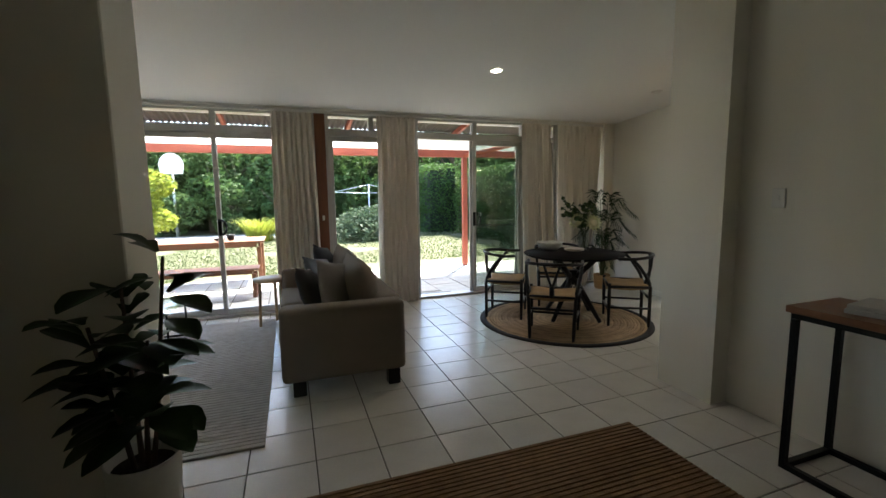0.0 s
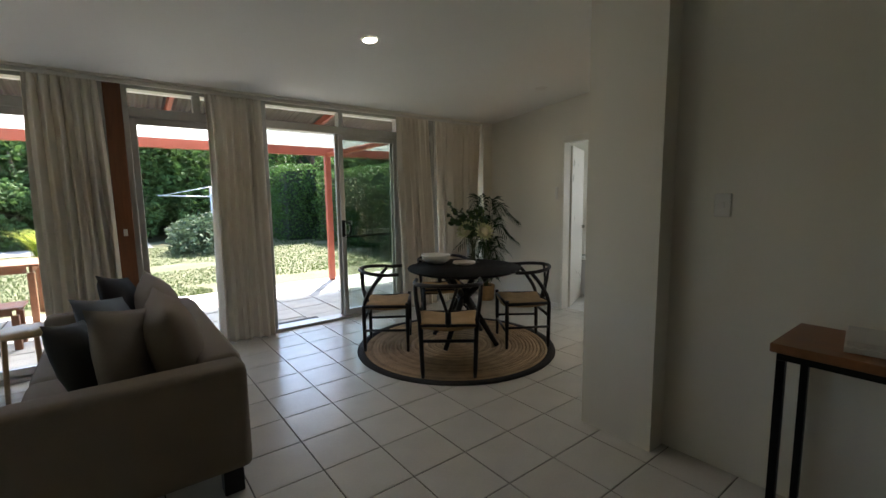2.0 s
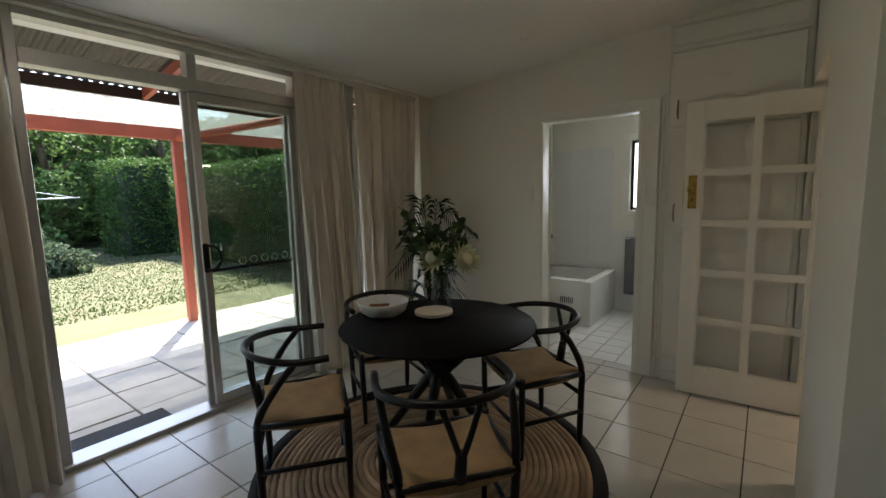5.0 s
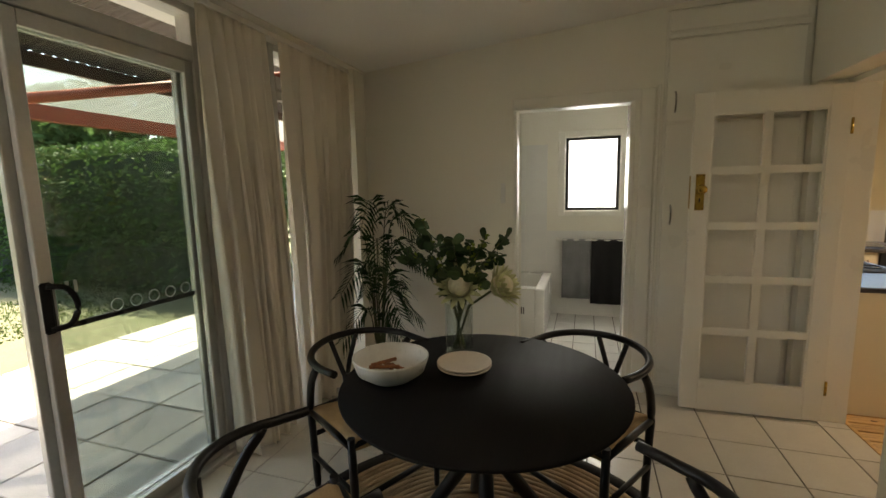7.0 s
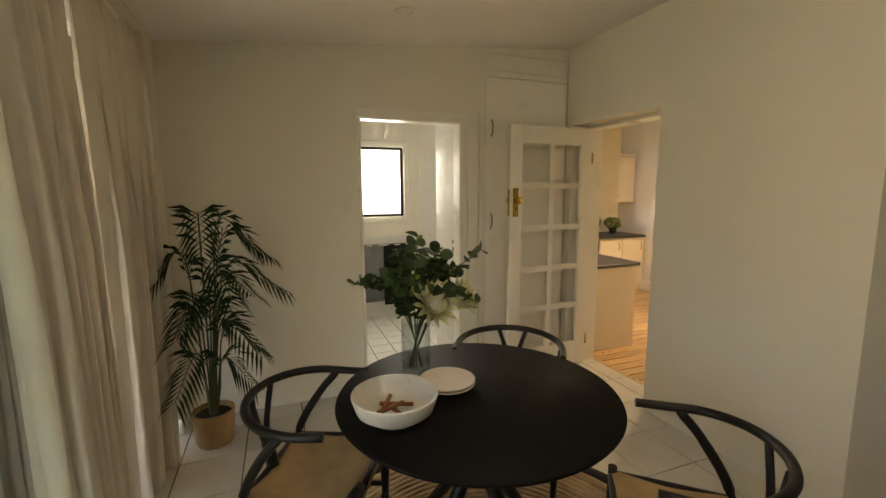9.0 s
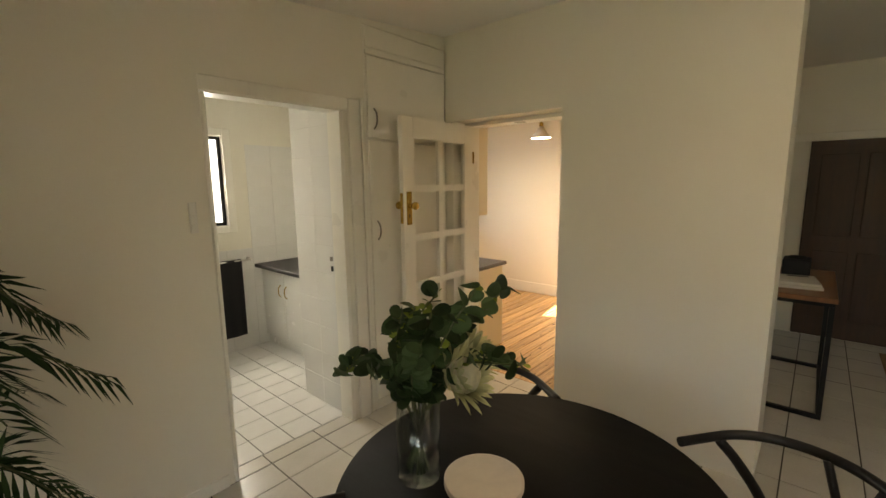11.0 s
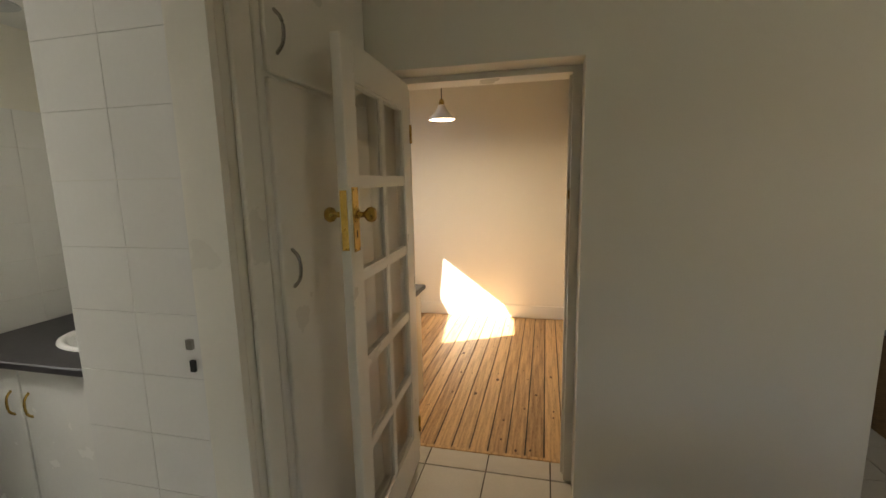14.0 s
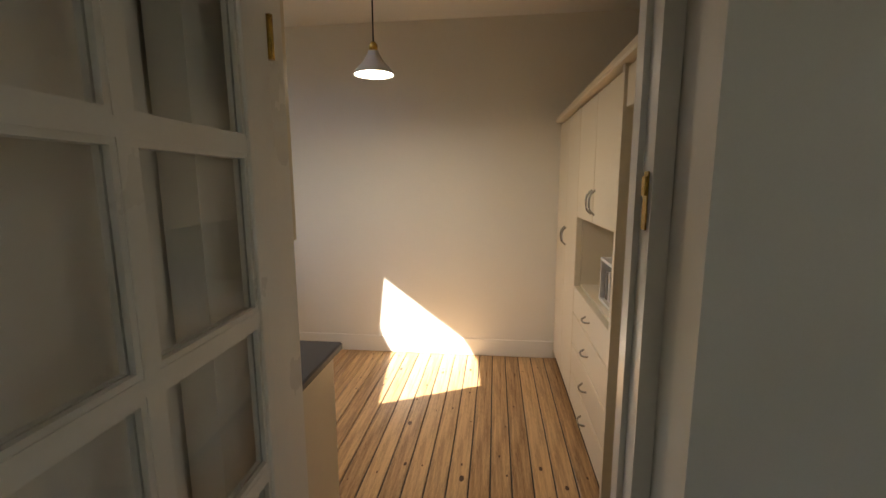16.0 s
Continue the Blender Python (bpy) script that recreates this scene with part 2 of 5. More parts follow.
CREAM = mat("cream_plate", (0.66, 0.58, 0.49), 0.45, var=0.06, scale=20)
CINN = mat("cinnamon_wood", (0.27, 0.09, 0.03), 0.6, var=0.3, scale=30)
CAB = mat("cream_cabinet", (0.74, 0.66, 0.50), 0.35, var=0.03, scale=3, bump=0.03)
CTOP = mat("dark_laminate", (0.035, 0.032, 0.036), 0.4, var=0.25, scale=40, fine=200)
TOWELD = mat("black_towel", (0.015, 0.014, 0.016), 0.95, var=0.2, fine=300, bump=0.6)
TOWELG = mat("grey_towel", (0.22, 0.22, 0.23), 0.95, var=0.2, fine=300, bump=0.6)
DOORD = mat("dark_timber_door", (0.06, 0.025, 0.012), 0.4, var=0.3, scale=3, fine=40, stretch=(8, 8, 0.6))
OAK = mat("light_oak", (0.48, 0.33, 0.18), 0.45, var=0.15, scale=5, stretch=(1, 1, 0.3))
PAPER = mat("paper", (0.62, 0.60, 0.56), 0.8, var=0.04)
INK = mat("black_ink", (0.015, 0.015, 0.015), 0.8, var=0.1)
POTW = mat("white_pot", (0.62, 0.60, 0.56), 0.5, var=0.06, scale=12)
SOIL = mat("soil", (0.03, 0.02, 0.014), 1.0, var=0.3, scale=40, bump=0.8, dist=0.01)
BASKET = mat("tan_pot", (0.40, 0.25, 0.12), 0.8, var=0.2, scale=20, fine=120, bump=0.5)
PAVER = mat("concrete_paver", (0.46, 0.44, 0.40), 0.85, var=0.2, scale=4, fine=120, bump=0.4, objvar=0.2)
LAWN = mat("lawn_soil", (0.05, 0.062, 0.02), 0.95, var=0.35, scale=1.6, fine=45, bump=0.5, dist=0.01, col2=(0.125, 0.095, 0.05))
GRASS = leafmat("grass_blades", (0.055, 0.085, 0.018), 0.3, 0.22)
HEDGE = leafmat("hedge_leaf", (0.065, 0.12, 0.032), 0.35)
SHRUB = leafmat("shrub_leaf", (0.10, 0.165, 0.052), 0.38)
LIME = leafmat("lime_leaf", (0.30, 0.34, 0.05), 0.4)
JUNI = leafmat("juniper", (0.075, 0.11, 0.06), 0.3)
EUCA = leafmat("eucalyptus_leaf", (0.05, 0.085, 0.035), 0.25, 0.5)
EUCL = leafmat("young_eucalyptus", (0.20, 0.26, 0.05), 0.35)
PALM = leafmat("palm_leaf", (0.028, 0.06, 0.022), 0.2, 0.4)
FIGL = leafmat("fig_leaf", (0.03, 0.058, 0.018), 0.15, 0.4, 0.35)
STEM = mat("green_stem", (0.07, 0.09, 0.03), 0.6, var=0.2)
BARK = mat("bark", (0.10, 0.07, 0.045), 0.9, var=0.3, scale=20, bump=0.6)
PETAL = leafmat("protea_petal", (0.62, 0.62, 0.36), 0.3, 0.25)
PCORE = mat("protea_core", (0.66, 0.60, 0.42), 0.8, var=0.15, scale=60, bump=0.5)
TEAK = mat("outdoor_hardwood", (0.20, 0.075, 0.03), 0.6, var=0.2, scale=5, stretch=(0.7, 6, 6), objvar=0.15)
MIRROR = mat("mirror", (0.9, 0.9, 0.9), 0.02, 1.0, var=0.0, bump=0.0)
ENAMEL = mat("white_enamel", (0.8, 0.79, 0.75), 0.25, var=0.03)
BULB = glow("lit_diffuser", (1.0, 0.90, 0.72), 6.0)
DISC = glow("lit_downlight", (1.0, 0.88, 0.72), 14.0)
TERRA = mat("garden_path", (0.38, 0.34, 0.30), 0.9, var=0.2, scale=2)
STEELP = mat("galvanised", (0.55, 0.57, 0.58), 0.4, 0.6, var=0.1)

# ---- structure ----
def rake(y):
    return 2.46 + (5.65 - y) * 0.086


def prism(bm, pts_yz, x0, x1):
    a = [bm.verts.new((x0, y, z)) for y, z in pts_yz]; b = [bm.verts.new((x1, y, z)) for y, z in pts_yz]; n = len(a)
    bm.faces.new(a); bm.faces.new(b[::-1])
    for i in range(n): bm.faces.new((a[i], b[i], b[(i + 1) % n], a[(i + 1) % n]))
    return bm


XW, XE = -3.6, 5.17
# floors below the tiles
struct("floor", B(XW, 5.30, -0.5, 6.0, -0.15, -0.006), GROUT, "dark grout bed under cream square floor tiles")
bath_floor = struct("floor_bathroom", B(5.30, 7.25, 2.42, 5.3, -0.15, -0.006), GROUT, "grey grout bed under small white bathroom tiles")
kitchen_floor = struct("floor_kitchen", B(3.3, 7.9, -0.4, 2.36, -0.15, -0.012), DARK, "dark gaps under varnished pine floorboards")
# ceilings
struct("ceiling_raked", prism(bmesh.new(), [(2.60, rake(2.60)), (6.1, rake(6.1)), (6.1, rake(6.1) + 0.15), (2.60, rake(2.60) + 0.15)], XW, 5.29), CEIL, "white raked plaster ceiling falling towards the windows", "ceiling")
struct("ceiling_hall", B(XW, 3.30, -0.6, 2.60, 2.70, 2.90), CEIL, "flat white plaster hall ceiling", "ceiling")
struct("ceiling_bathroom", B(5.29, 7.3, 2.44, 5.4, 2.43, 2.55), CEIL, "flat white bathroom ceiling", "ceiling")
# kitchen ceiling with an added, unseen opening cut to the sun patch's outline
kc = bmesh.new()
OPEN = [(6.513, 2.355), (5.796, 1.987), (5.836, 1.529), (5.908, 1.300), (6.387, 0.996), (6.661, 1.294)]
outer = [(6.6, 2.60), (3.2, 2.60), (3.2, 1.5), (3.2, -0.6), (6.4, -0.6), (8.0, -0.6), (8.0, 2.60)]
zs = (2.79, 2.86)
ring = {}
for z in zs:
    ring[z] = ([kc.verts.new((*p, z)) for p in OPEN], [kc.verts.new((*p, z)) for p in outer])
    i, o = ring[z]
    for k in range(5): kc.faces.new((o[k], o[k + 1], i[k + 1], i[k]))
    kc.faces.new((o[5], o[6], i[0], i[5])); kc.faces.new((o[6], o[0], i[0]))
for k in range(6): kc.faces.new((ring[zs[0]][0][k], ring[zs[0]][0][(k + 1) % 6], ring[zs[1]][0][(k + 1) % 6], ring[zs[1]][0][k]))
struct("ceiling_kitchen", kc, CEIL, "white kitchen ceiling with an added opening cut to shape the sun patch", "ceiling")

# walls
bm = bmesh.new()
box(bm, 5.17, 5.29, 4.45, 6.1, 0, 2.75); box(bm, 5.17, 5.29, 3.62, 4.45, 2.085, 2.75); box(bm, 5.17, 5.29, 3.45, 3.62, 0, 2.75)
box(bm, 5.17, 5.29, 2.60, 3.45, 2.62, 2.9); box(bm, 5.20, 5.29, 2.60, 3.45, 0, 2.62)
struct("wall_east", bm, WALL, "cream painted wall with the bathroom doorway")
bm = bmesh.new()
box(bm, 3.02, 4.18, 2.36, 2.65, 0, 3.0); box(bm, 3.02, 3.32, 2.21, 2.36, 0, 3.0)
box(bm, 4.18, 5.168, 2.36, 2.65, 2.085, 3.0); box(bm, 5.09, 5.168, 2.36, 2.65, 0, 2.085); box(bm, 5.168, 5.29, 2.36, 2.60, 0, 3.0)
struct("wall_south", bm, WALL, "cream painted wall with the kitchen doorway")
bm = bmesh.new(); box(bm, 3.16, 3.32, -0.6, 2.21, 0, 3.0)
struct("wall_hall_east", bm, WALL, "cream painted hall wall behind the console table")
struct("wall_hall_south", B(XW, 3.16, -0.62, -0.45, 0, 2.85), WALL, "cream painted hall wall with a dark door")
struct("wall_nib", B(XW, -0.17, 2.21, 2.62, 0, 3.0, bevel=0.006), WALL, "cream painted nib wall beside the wide hall opening")
struct("wall_hall_west", B(-0.75, -0.55, -0.45, 2.02, 0, 2.7), WALL, "cream painted hall side wall")
struct("wall_west", B(XW - 0.15, XW, -0.6, 6.1, 0, 3.0), WALL, "cream painted living room end wall")
bm = bmesh.new()
box(bm, 3.32, 8.0, -0.37, -0.22, 0, 3.0)
struct("wall_kitchen_south", bm, WALL, "cream painted kitchen wall lit by a sun patch")
bm = bmesh.new()
box(bm, 7.62, 7.78, -0.37, 0.55, 0, 2.9); box(bm, 7.62, 7.78, 1.75, 2.6, 0, 2.9); box(bm, 7.62, 7.78, 0.55, 1.75, 0, 1.15); box(bm, 7.62, 7.78, 0.55, 1.75, 2.1, 2.9)
struct("wall_kitchen_east", bm, WALL, "cream painted kitchen wall with an added window")
struct("wall_kitchen_north", B(5.29, 7.62, 2.362, 2.48, 0, 2.79), WALL, "cream painted wall behind the kitchen units")
bm = bmesh.new()
box(bm, 7.10, 7.25, 2.42, 3.58, 0, 2.5); box(bm, 7.10, 7.25, 4.16, 5.3, 0, 2.5); box(bm, 7.10, 7.25, 3.58, 4.16, 0, 1.24); box(bm, 7.10, 7.25, 3.58, 4.16, 2.06, 2.5)
bath_e = struct("wall_bathroom_east", bm, WALL, "white bathroom wall with a frosted window")
struct("wall_bathroom_north", B(5.29, 7.25, 5.15, 5.3, 0, 2.5), WALL, "white bathroom wall")
bath_s = struct("wall_bathroom_south", B(5.29, 7.25, 2.48, 2.60, 0, 2.5), WALL, "white bathroom wall behind the vanity")
bath_r = struct("wall_bathroom_return", B(5.29, 5.80, 2.60, 3.62, 0, 2.43), WALL, "white tiled return wall beside the bathroom door")
# window wall: head beam, end post, sill
bm = bmesh.new(); box(bm, XW, XE, 5.66, 6.1, 2.45, 2.66); box(bm, 5.0, 5.17, 5.68, 6.0, 0, 2.45); box(bm, XW, -2.7, 5.68, 6.0, 0, 2.45)
struct("wall_north", bm, WALL, "cream painted window wall with a head beam over full-height glazing")
struct("baseboard_east", B(5.158, 5.17, 4.48, 5.68, 0, 0.07, bevel=0.003), TRIM, "cream painted skirting board", "baseboard")
struct("baseboard_kitchen", B(4.02, 7.6, -0.22, -0.205, 0, 0.15, bevel=0.004), TRIM, "cream painted tall skirting board", "baseboard")
struct("baseboard_hall", B(-0.5, 2.1, -0.45, -0.435, 0, 0.10, bevel=0.004), TRIM, "pale painted hall skirting board", "baseboard")
struct("baseboard_north", B(4.99, 5.168, 5.655, 5.678, 0, 0.10, bevel=0.004), TRIM, "cream plinth at the corner post", "baseboard")
# bathroom door architrave and lining
bm = bmesh.new()
box(bm, 5.150, 5.168, 3.50, 3.59, 0, 2.145, bevel=0.005)
box(bm, 5.158, 5.168, 3.59, 4.455, 2.07, 2.145, bevel=0.004)
box(bm, 5.164, 5.30, 4.425, 4.448, 0, 2.065, bevel=0.006); box(bm, 5.17, 5.30, 3.622, 3.65, 0, 2.065); box(bm, 5.17, 5.30, 3.65, 4.425, 2.065, 2.083)
box(bm, 5.152, 5.172, 3.470, 3.488, 0, 2.16, bevel=0.004)
struct("trim_bathroom_door", bm, TRIM, "cream gloss architrave round the bathroom doorway", "door frame")
# kitchen door frame
bm = bmesh.new()
box(bm, 4.182, 4.222, 2.36, 2.50, 0, 2.055); box(bm, 5.048, 5.088, 2.36, 2.50, 0, 2.055); box(bm, 4.182, 5.088, 2.36, 2.50, 2.055, 2.083)
box(bm, 4.11, 4.222, 2.345, 2.358, 0, 2.15, bevel=0.004); box(bm, 4.222, 5.1, 2.345, 2.358, 2.055, 2.15, bevel=0.004)
box(bm, 4.222, 4.235, 2.40, 2.44, 0, 2.055)
struct("trim_kitchen_door", bm, TRIM, "cream gloss timber frame of the kitchen doorway", "door frame")
sp = thing("strike_plate", "worn brass strike plate in the kitchen door jamb", "strike plate", 4.224, 2.475, 1.47)
part("plate", B(0, 0.003, -0.013, 0.013, -0.06, 0.06, bevel=0.001), BRASS, sp)
part("keeper", B(0.003, 0.008, -0.008, 0.010, 0.01, 0.05), BRASS, sp)

# ---- glazing of the window wall ----
def window(name, label, x0, x1, stiles, panes, y=5.90, glass=GLASS):
    t = tagged(thing(name, label, "window"), kind="structure")
    f = bmesh.new()
    for x in (x0, x1 - 0.045): box(f, x, x + 0.045, y - 0.05, y + 0.05, 0.03, 2.448, bevel=0.004)
    box(f, x0 + .045, x1 - .045, y - 0.05, y + 0.05, 2.405, 2.448); box(f, x0 + .045, x1 - .045, y - 0.055, y + 0.05, 2.17, 2.25, bevel=0.004)
    part("window_frame", f, ALU, t)
    part("sill", B(x0, x1, y - 0.08, y + 0.09, 0.0, 0.03, bevel=0.004), ALU, t)
    for s in stiles:
        part("mullion", B(s - 0.03, s + 0.03, y - 0.045, y + 0.045, 2.25, 2.405, bevel=0.003), ALU, t)
    xs = [x0 + .045] + list(stiles) + [x1 - .045]
    for a, b in zip(xs, xs[1:]):
        g = part("pane", B(a + .005, b - .005, y + 0.0, y + 0.005, 2.252, 2.403), GLASS, t); g.visible_shadow = False
    for a, b, off in panes:
        s = bmesh.new()
        for x in (a, b - 0.05): box(s, x, x + 0.05, y - 0.018 + off, y + 0.018 + off, 0.034, 2.168, bevel=0.004)
        box(s, a + .05, b - .05, y - 0.018 + off, y + 0.018 + off, 0.034, 0.10); box(s, a + .05, b - .05, y - 0.018 + off, y + 0.018 + off, 2.11, 2.168)
        sash = part("sash", s, ALU, t)
        g = part("pane", B(a + .052, b - .052, y - 0.003 + off, y + 0.003 + off, 0.102, 2.108), glass, sash); g.visible_shadow = False
    return t


wa = window("window_1", "aluminium sliding door with clear panes facing the patio", -2.7, 0.78, (-1.5, -0.33), ((-2.65, -1.48, 0.02), (-1.5, -0.31, 0.02), (-0.36, 0.735, -0.022)))
window("window_2", "fixed aluminium window with a transom light", 0.905, 2.05, (1.48,), ((0.95, 2.005, 0.0),))
wc = window("window_3", "aluminium sliding door slid open to the patio", 2.06, 3.72, (2.93,), ((2.87, 3.66, 0.022), (2.90, 3.675, -0.022)), glass=TINTG)
window("window_4", "narrow aluminium window behind the curtains", 3.73, 4.24, (), ((3.775, 4.195, 0.0),))
window("window_5", "tall aluminium window beside the corner post", 4.25, 4.99, (), ((4.295, 4.945, 0.0),))


def pull(x, y, z, par):
    h = part("pull_handle", B(x - 0.02, x + 0.02, y - 0.012, y, z - 0.10, z + 0.10, bevel=0.008), STEEL, par, "black pull handle")
    c = tube(bmesh.new(), curve_pts([(x, y - 0.01, z + 0.085), (x + 0.05, y - 0.04, z + 0.07), (x + 0.075, y - 0.05, z), (x + 0.05, y - 0.04, z - 0.07), (x, y - 0.01, z - 0.085)], 6), 0.011)
    part("grip", c, STEEL, h)
pull(2.915, 5.86, 1.08, wc); pull(-0.33, 5.86, 1.08, wa)
part("mid_rail", B(2.925, 3.61, 5.918, 5.934, .965, .988, bevel=.002), STEEL, wc, "dark rail of the sliding screen")
ringm = mat("etched_decal", (0.6, 0.62, 0.6), 0.6, var=0.05)
for k in range(5):
    for base, yy in ((3.17, 5.862), ):
        part("decal_ring", tube(bmesh.new(), [(base + k * 0.085 + 0.026 * math.cos(a), yy, 1.03 + 0.026 * math.sin(a)) for a in [i * math.pi / 10 for i in range(20)]], 0.0016, 5, True), ringm, wc)
for k in range(2): part("decal_bar", B(2.985 + k * .03, 2.997 + k * .03, 5.862, 5.864, 1.12, 1.17), ringm, wc)
post = thing("timber_post", "red-brown stained timber post between the windows", "post", 0.843, 5.90, 0)
part("post", B(-0.062, 0.062, -0.10, 0.07, 0, 2.448, bevel=0.004), STAIN, post); part("latch", B(-0.015, 0.015, -0.112, -0.10, 1.13, 1.19, bevel=0.003), WHITEP, post)
rail = thing("curtain_track", "white curtain track fixed under the ceiling beam", "curtain track", 0, 0, 0)
part("track", B(-2.7, 5.0, 5.715, 5.745, 2.415, 2.447, bevel=0.003), WHITEP, rail)


def curtain(x0, x1, b0, b1, yb=5.73, folds=7, seed=1):
    """Hangs from pinch pleats: narrow at the heading, deep uneven folds below."""
    r = random.Random(seed); nx, nz = folds * 16, 48
    ph = [r.uniform(-1, 1) for _ in range(folds + 2)]; am = [r.uniform(0.55, 1.3) for _ in range(folds + 2)]
    wd = [0.0]
    for _ in range(folds): wd.append(wd[-1] + r.uniform(0.65, 1.35))
    wd = [q / wd[-1] for q in wd]
    vs, fs = [], []
    for j in range(nz + 1):
        v = j / nz; z = 2.438 - v * 2.42
        head = max(0.0, 1 - v / 0.045); fall = min(1, v * 2.2)
        for i in range(nx + 1):
            k = i / nx * folds; c = int(min(k, folds - 1)); f = k - c; e = f * f * (3 - 2 * f)
            a0 = am[c] * (1 - e) + am[c + 1] * e; p0 = ph[c] * (1 - e) + ph[c + 1] * e
            u = wd[c] + (wd[c + 1] - wd[c]) * f
            amp = (0.02 + 0.06 * fall) * a0 * (1 - 0.75 * head)
            th = 2 * math.pi * (k + 0.10 * p0 * math.sin(2.6 * v + p0) * fall)
            w_ = math.copysign(abs(math.sin(th)) ** 0.9, math.sin(th)) + 0.22 * math.sin(3 * th + 2 * p0 + 2 * v) * fall
            w_ += head * 1.6 * math.sin(3 * th) * (1 if 0.15 < f < 0.6 else 0.2)
            side = 0.22 * (x1 - x0) / folds * math.sin(2 * th + p0) * fall
            xx = (x0 + (x1 - x0) * u) * (1 - v) + (b0 + (b1 - b0) * u) * v + side + 0.014 * math.sin(3.2 * v + p0 * 3) * fall
            vs.append((xx, yb + amp * w_ + 0.012 * v * math.sin(8 * u + seed), z + 0.004 * math.sin(th + p0) * v))
    for j in range(nz):
        for i in range(nx):
            a = j * (nx + 1) + i; fs.append((a, a + 1, a + nx + 2, a + nx + 1))
    o = pydata("curtain", vs, fs, LINEN, True)
    m = o.modifiers.new("thick", "SOLIDIFY"); m.thickness = 0.003
    return tagged(o, "pinch-pleated natural linen curtain drawn to one side", "curtain", "linen curtains on the window wall")


curtain(0.30, 0.745, 0.27, 0.80, seed=3); curtain(1.53, 2.03, 1.53, 2.03, 5.74, seed=5)
curtain(3.60, 4.08, 3.68, 4.14, seed=8); curtain(4.19, 5.00, 4.26, 4.72, folds=8, seed=11)

# downlights
def downlight(x, y, lit, label):
    z = rake(y) if y > 2.64 else 2.70
    t = thing("downlight", label, "ceiling light", x, y, z - 0.003)
    t.rotation_euler = (math.atan(-0.086) if y > 2.64 else 0, 0, 0)
    part("trim_ring", lathe(bmesh.new(), [(0.045, 0.002), (0.047, -0.008), (0.062, -0.006), (0.064, 0.002)]), WHITEP, t)
    part("diffuser", lathe(bmesh.new(), [(0, -0.003), (0.045, -0.003), (0.045, 0.001)]), DISC if lit else WHITEP, t)
downlight(2.374, 4.086, True, "lit round recessed downlight in the raked ceiling"); downlight(4.53, 4.265, False, "unlit round recessed downlight in the ceiling")


def plate(name, label, at, size, buttons, axis):
    t = thing(name, label, "switch", *at, 0 if axis == "x" else 90)
    part("plate", B(-0.012, 0, -size[0] / 2, size[0] / 2, -size[1] / 2, size[1] / 2, bevel=0.003), WHITEP, t)
    for b in buttons: part("rocker", B(-0.017, -0.012, -0.011, 0.011, b - 0.014, b + 0.014, bevel=0.002), WHITEP, t)
    return t
plate("light_switch", "white single light switch on the hall wall", (3.16, 1.97, 1.37), (0.075, 0.115), (0,), "x")
plate("light_switch", "narrow white architrave switch with three rockers", (5.17, 4.53, 1.465), (0.035, 0.15), (-0.045, 0, 0.045), "x")
so = plate("power_outlet", "white double power outlet low on the hall wall", (3.16, 1.25, 0.32), (0.115, 0.075), (), "x")
part("socket", B(-0.015, -0.012, -0.035, -0.012, -0.02, 0.012), WHITEP, so); part("socket", B(-0.015, -0.012, 0.012, 0.035, -0.02, 0.012), WHITEP, so)

# ---- glazed door standing open ----
gd = tagged(thing("door_1", "cream painted glazed door standing open, ten panes", "door", 5.045, 2.505, 0.012, 2.3), kind="structure")
W_, H_ = 0.80, 2.04; TH = 0.036
leaf = bmesh.new()
for y0, y1 in ((0, 0.105), (W_ - 0.105, W_)): box(leaf, -TH, 0, y0, y1, 0, H_, bevel=0.003)
box(leaf, -TH, 0, .105, W_ - .105, H_ - 0.13, H_); box(leaf, -TH, 0, .105, W_ - .105, 0, 0.20)
part("leaf_frame", leaf, TRIM, gd)
zs_ = [0.20 + k * (H_ - 0.33) / 5 for k in range(6)]
bars = bmesh.new(); box(bars, -TH + .004, -.004, W_ / 2 - 0.013, W_ / 2 + 0.013, 0.20, H_ - 0.13)
part("glazing_bar", bars, TRIM, gd)
for z in zs_[1:-1]:
    part("glazing_bar", B(-TH + .004, -.004, .105, W_ / 2 - .013, z - .013, z + .013), TRIM, gd); part("glazing_bar", B(-TH + .004, -.004, W_ / 2 + .013, W_ - .105, z - .013, z + .013), TRIM, gd)
for k in range(5):
    for a, b in ((.105, W_ / 2 - .013), (W_ / 2 + .013, W_ - .105)):
        z0, z1 = zs_[k] + (.013 if k else 0), zs_[k + 1] - (.013 if k < 4 else 0)
        part("pane", B(-TH / 2 - .002, -TH / 2 + .002, a, b, z0, z1), GLASS, gd).visible_shadow = False
        bd = bmesh.new()
        for xa, xb in ((-TH / 2 - .012, -TH / 2 - .002), (-TH / 2 + .002, -TH / 2 + .012)):
            box(bd, xa, xb, a, a + .01, z0, z1); box(bd, xa, xb, b - .01, b, z0, z1); box(bd, xa, xb, a + .01, b - .01, z0, z0 + .01); box(bd, xa, xb, a + .01, b - .01, z1 - .01, z1)
        part("bead", bd, TRIM, gd)
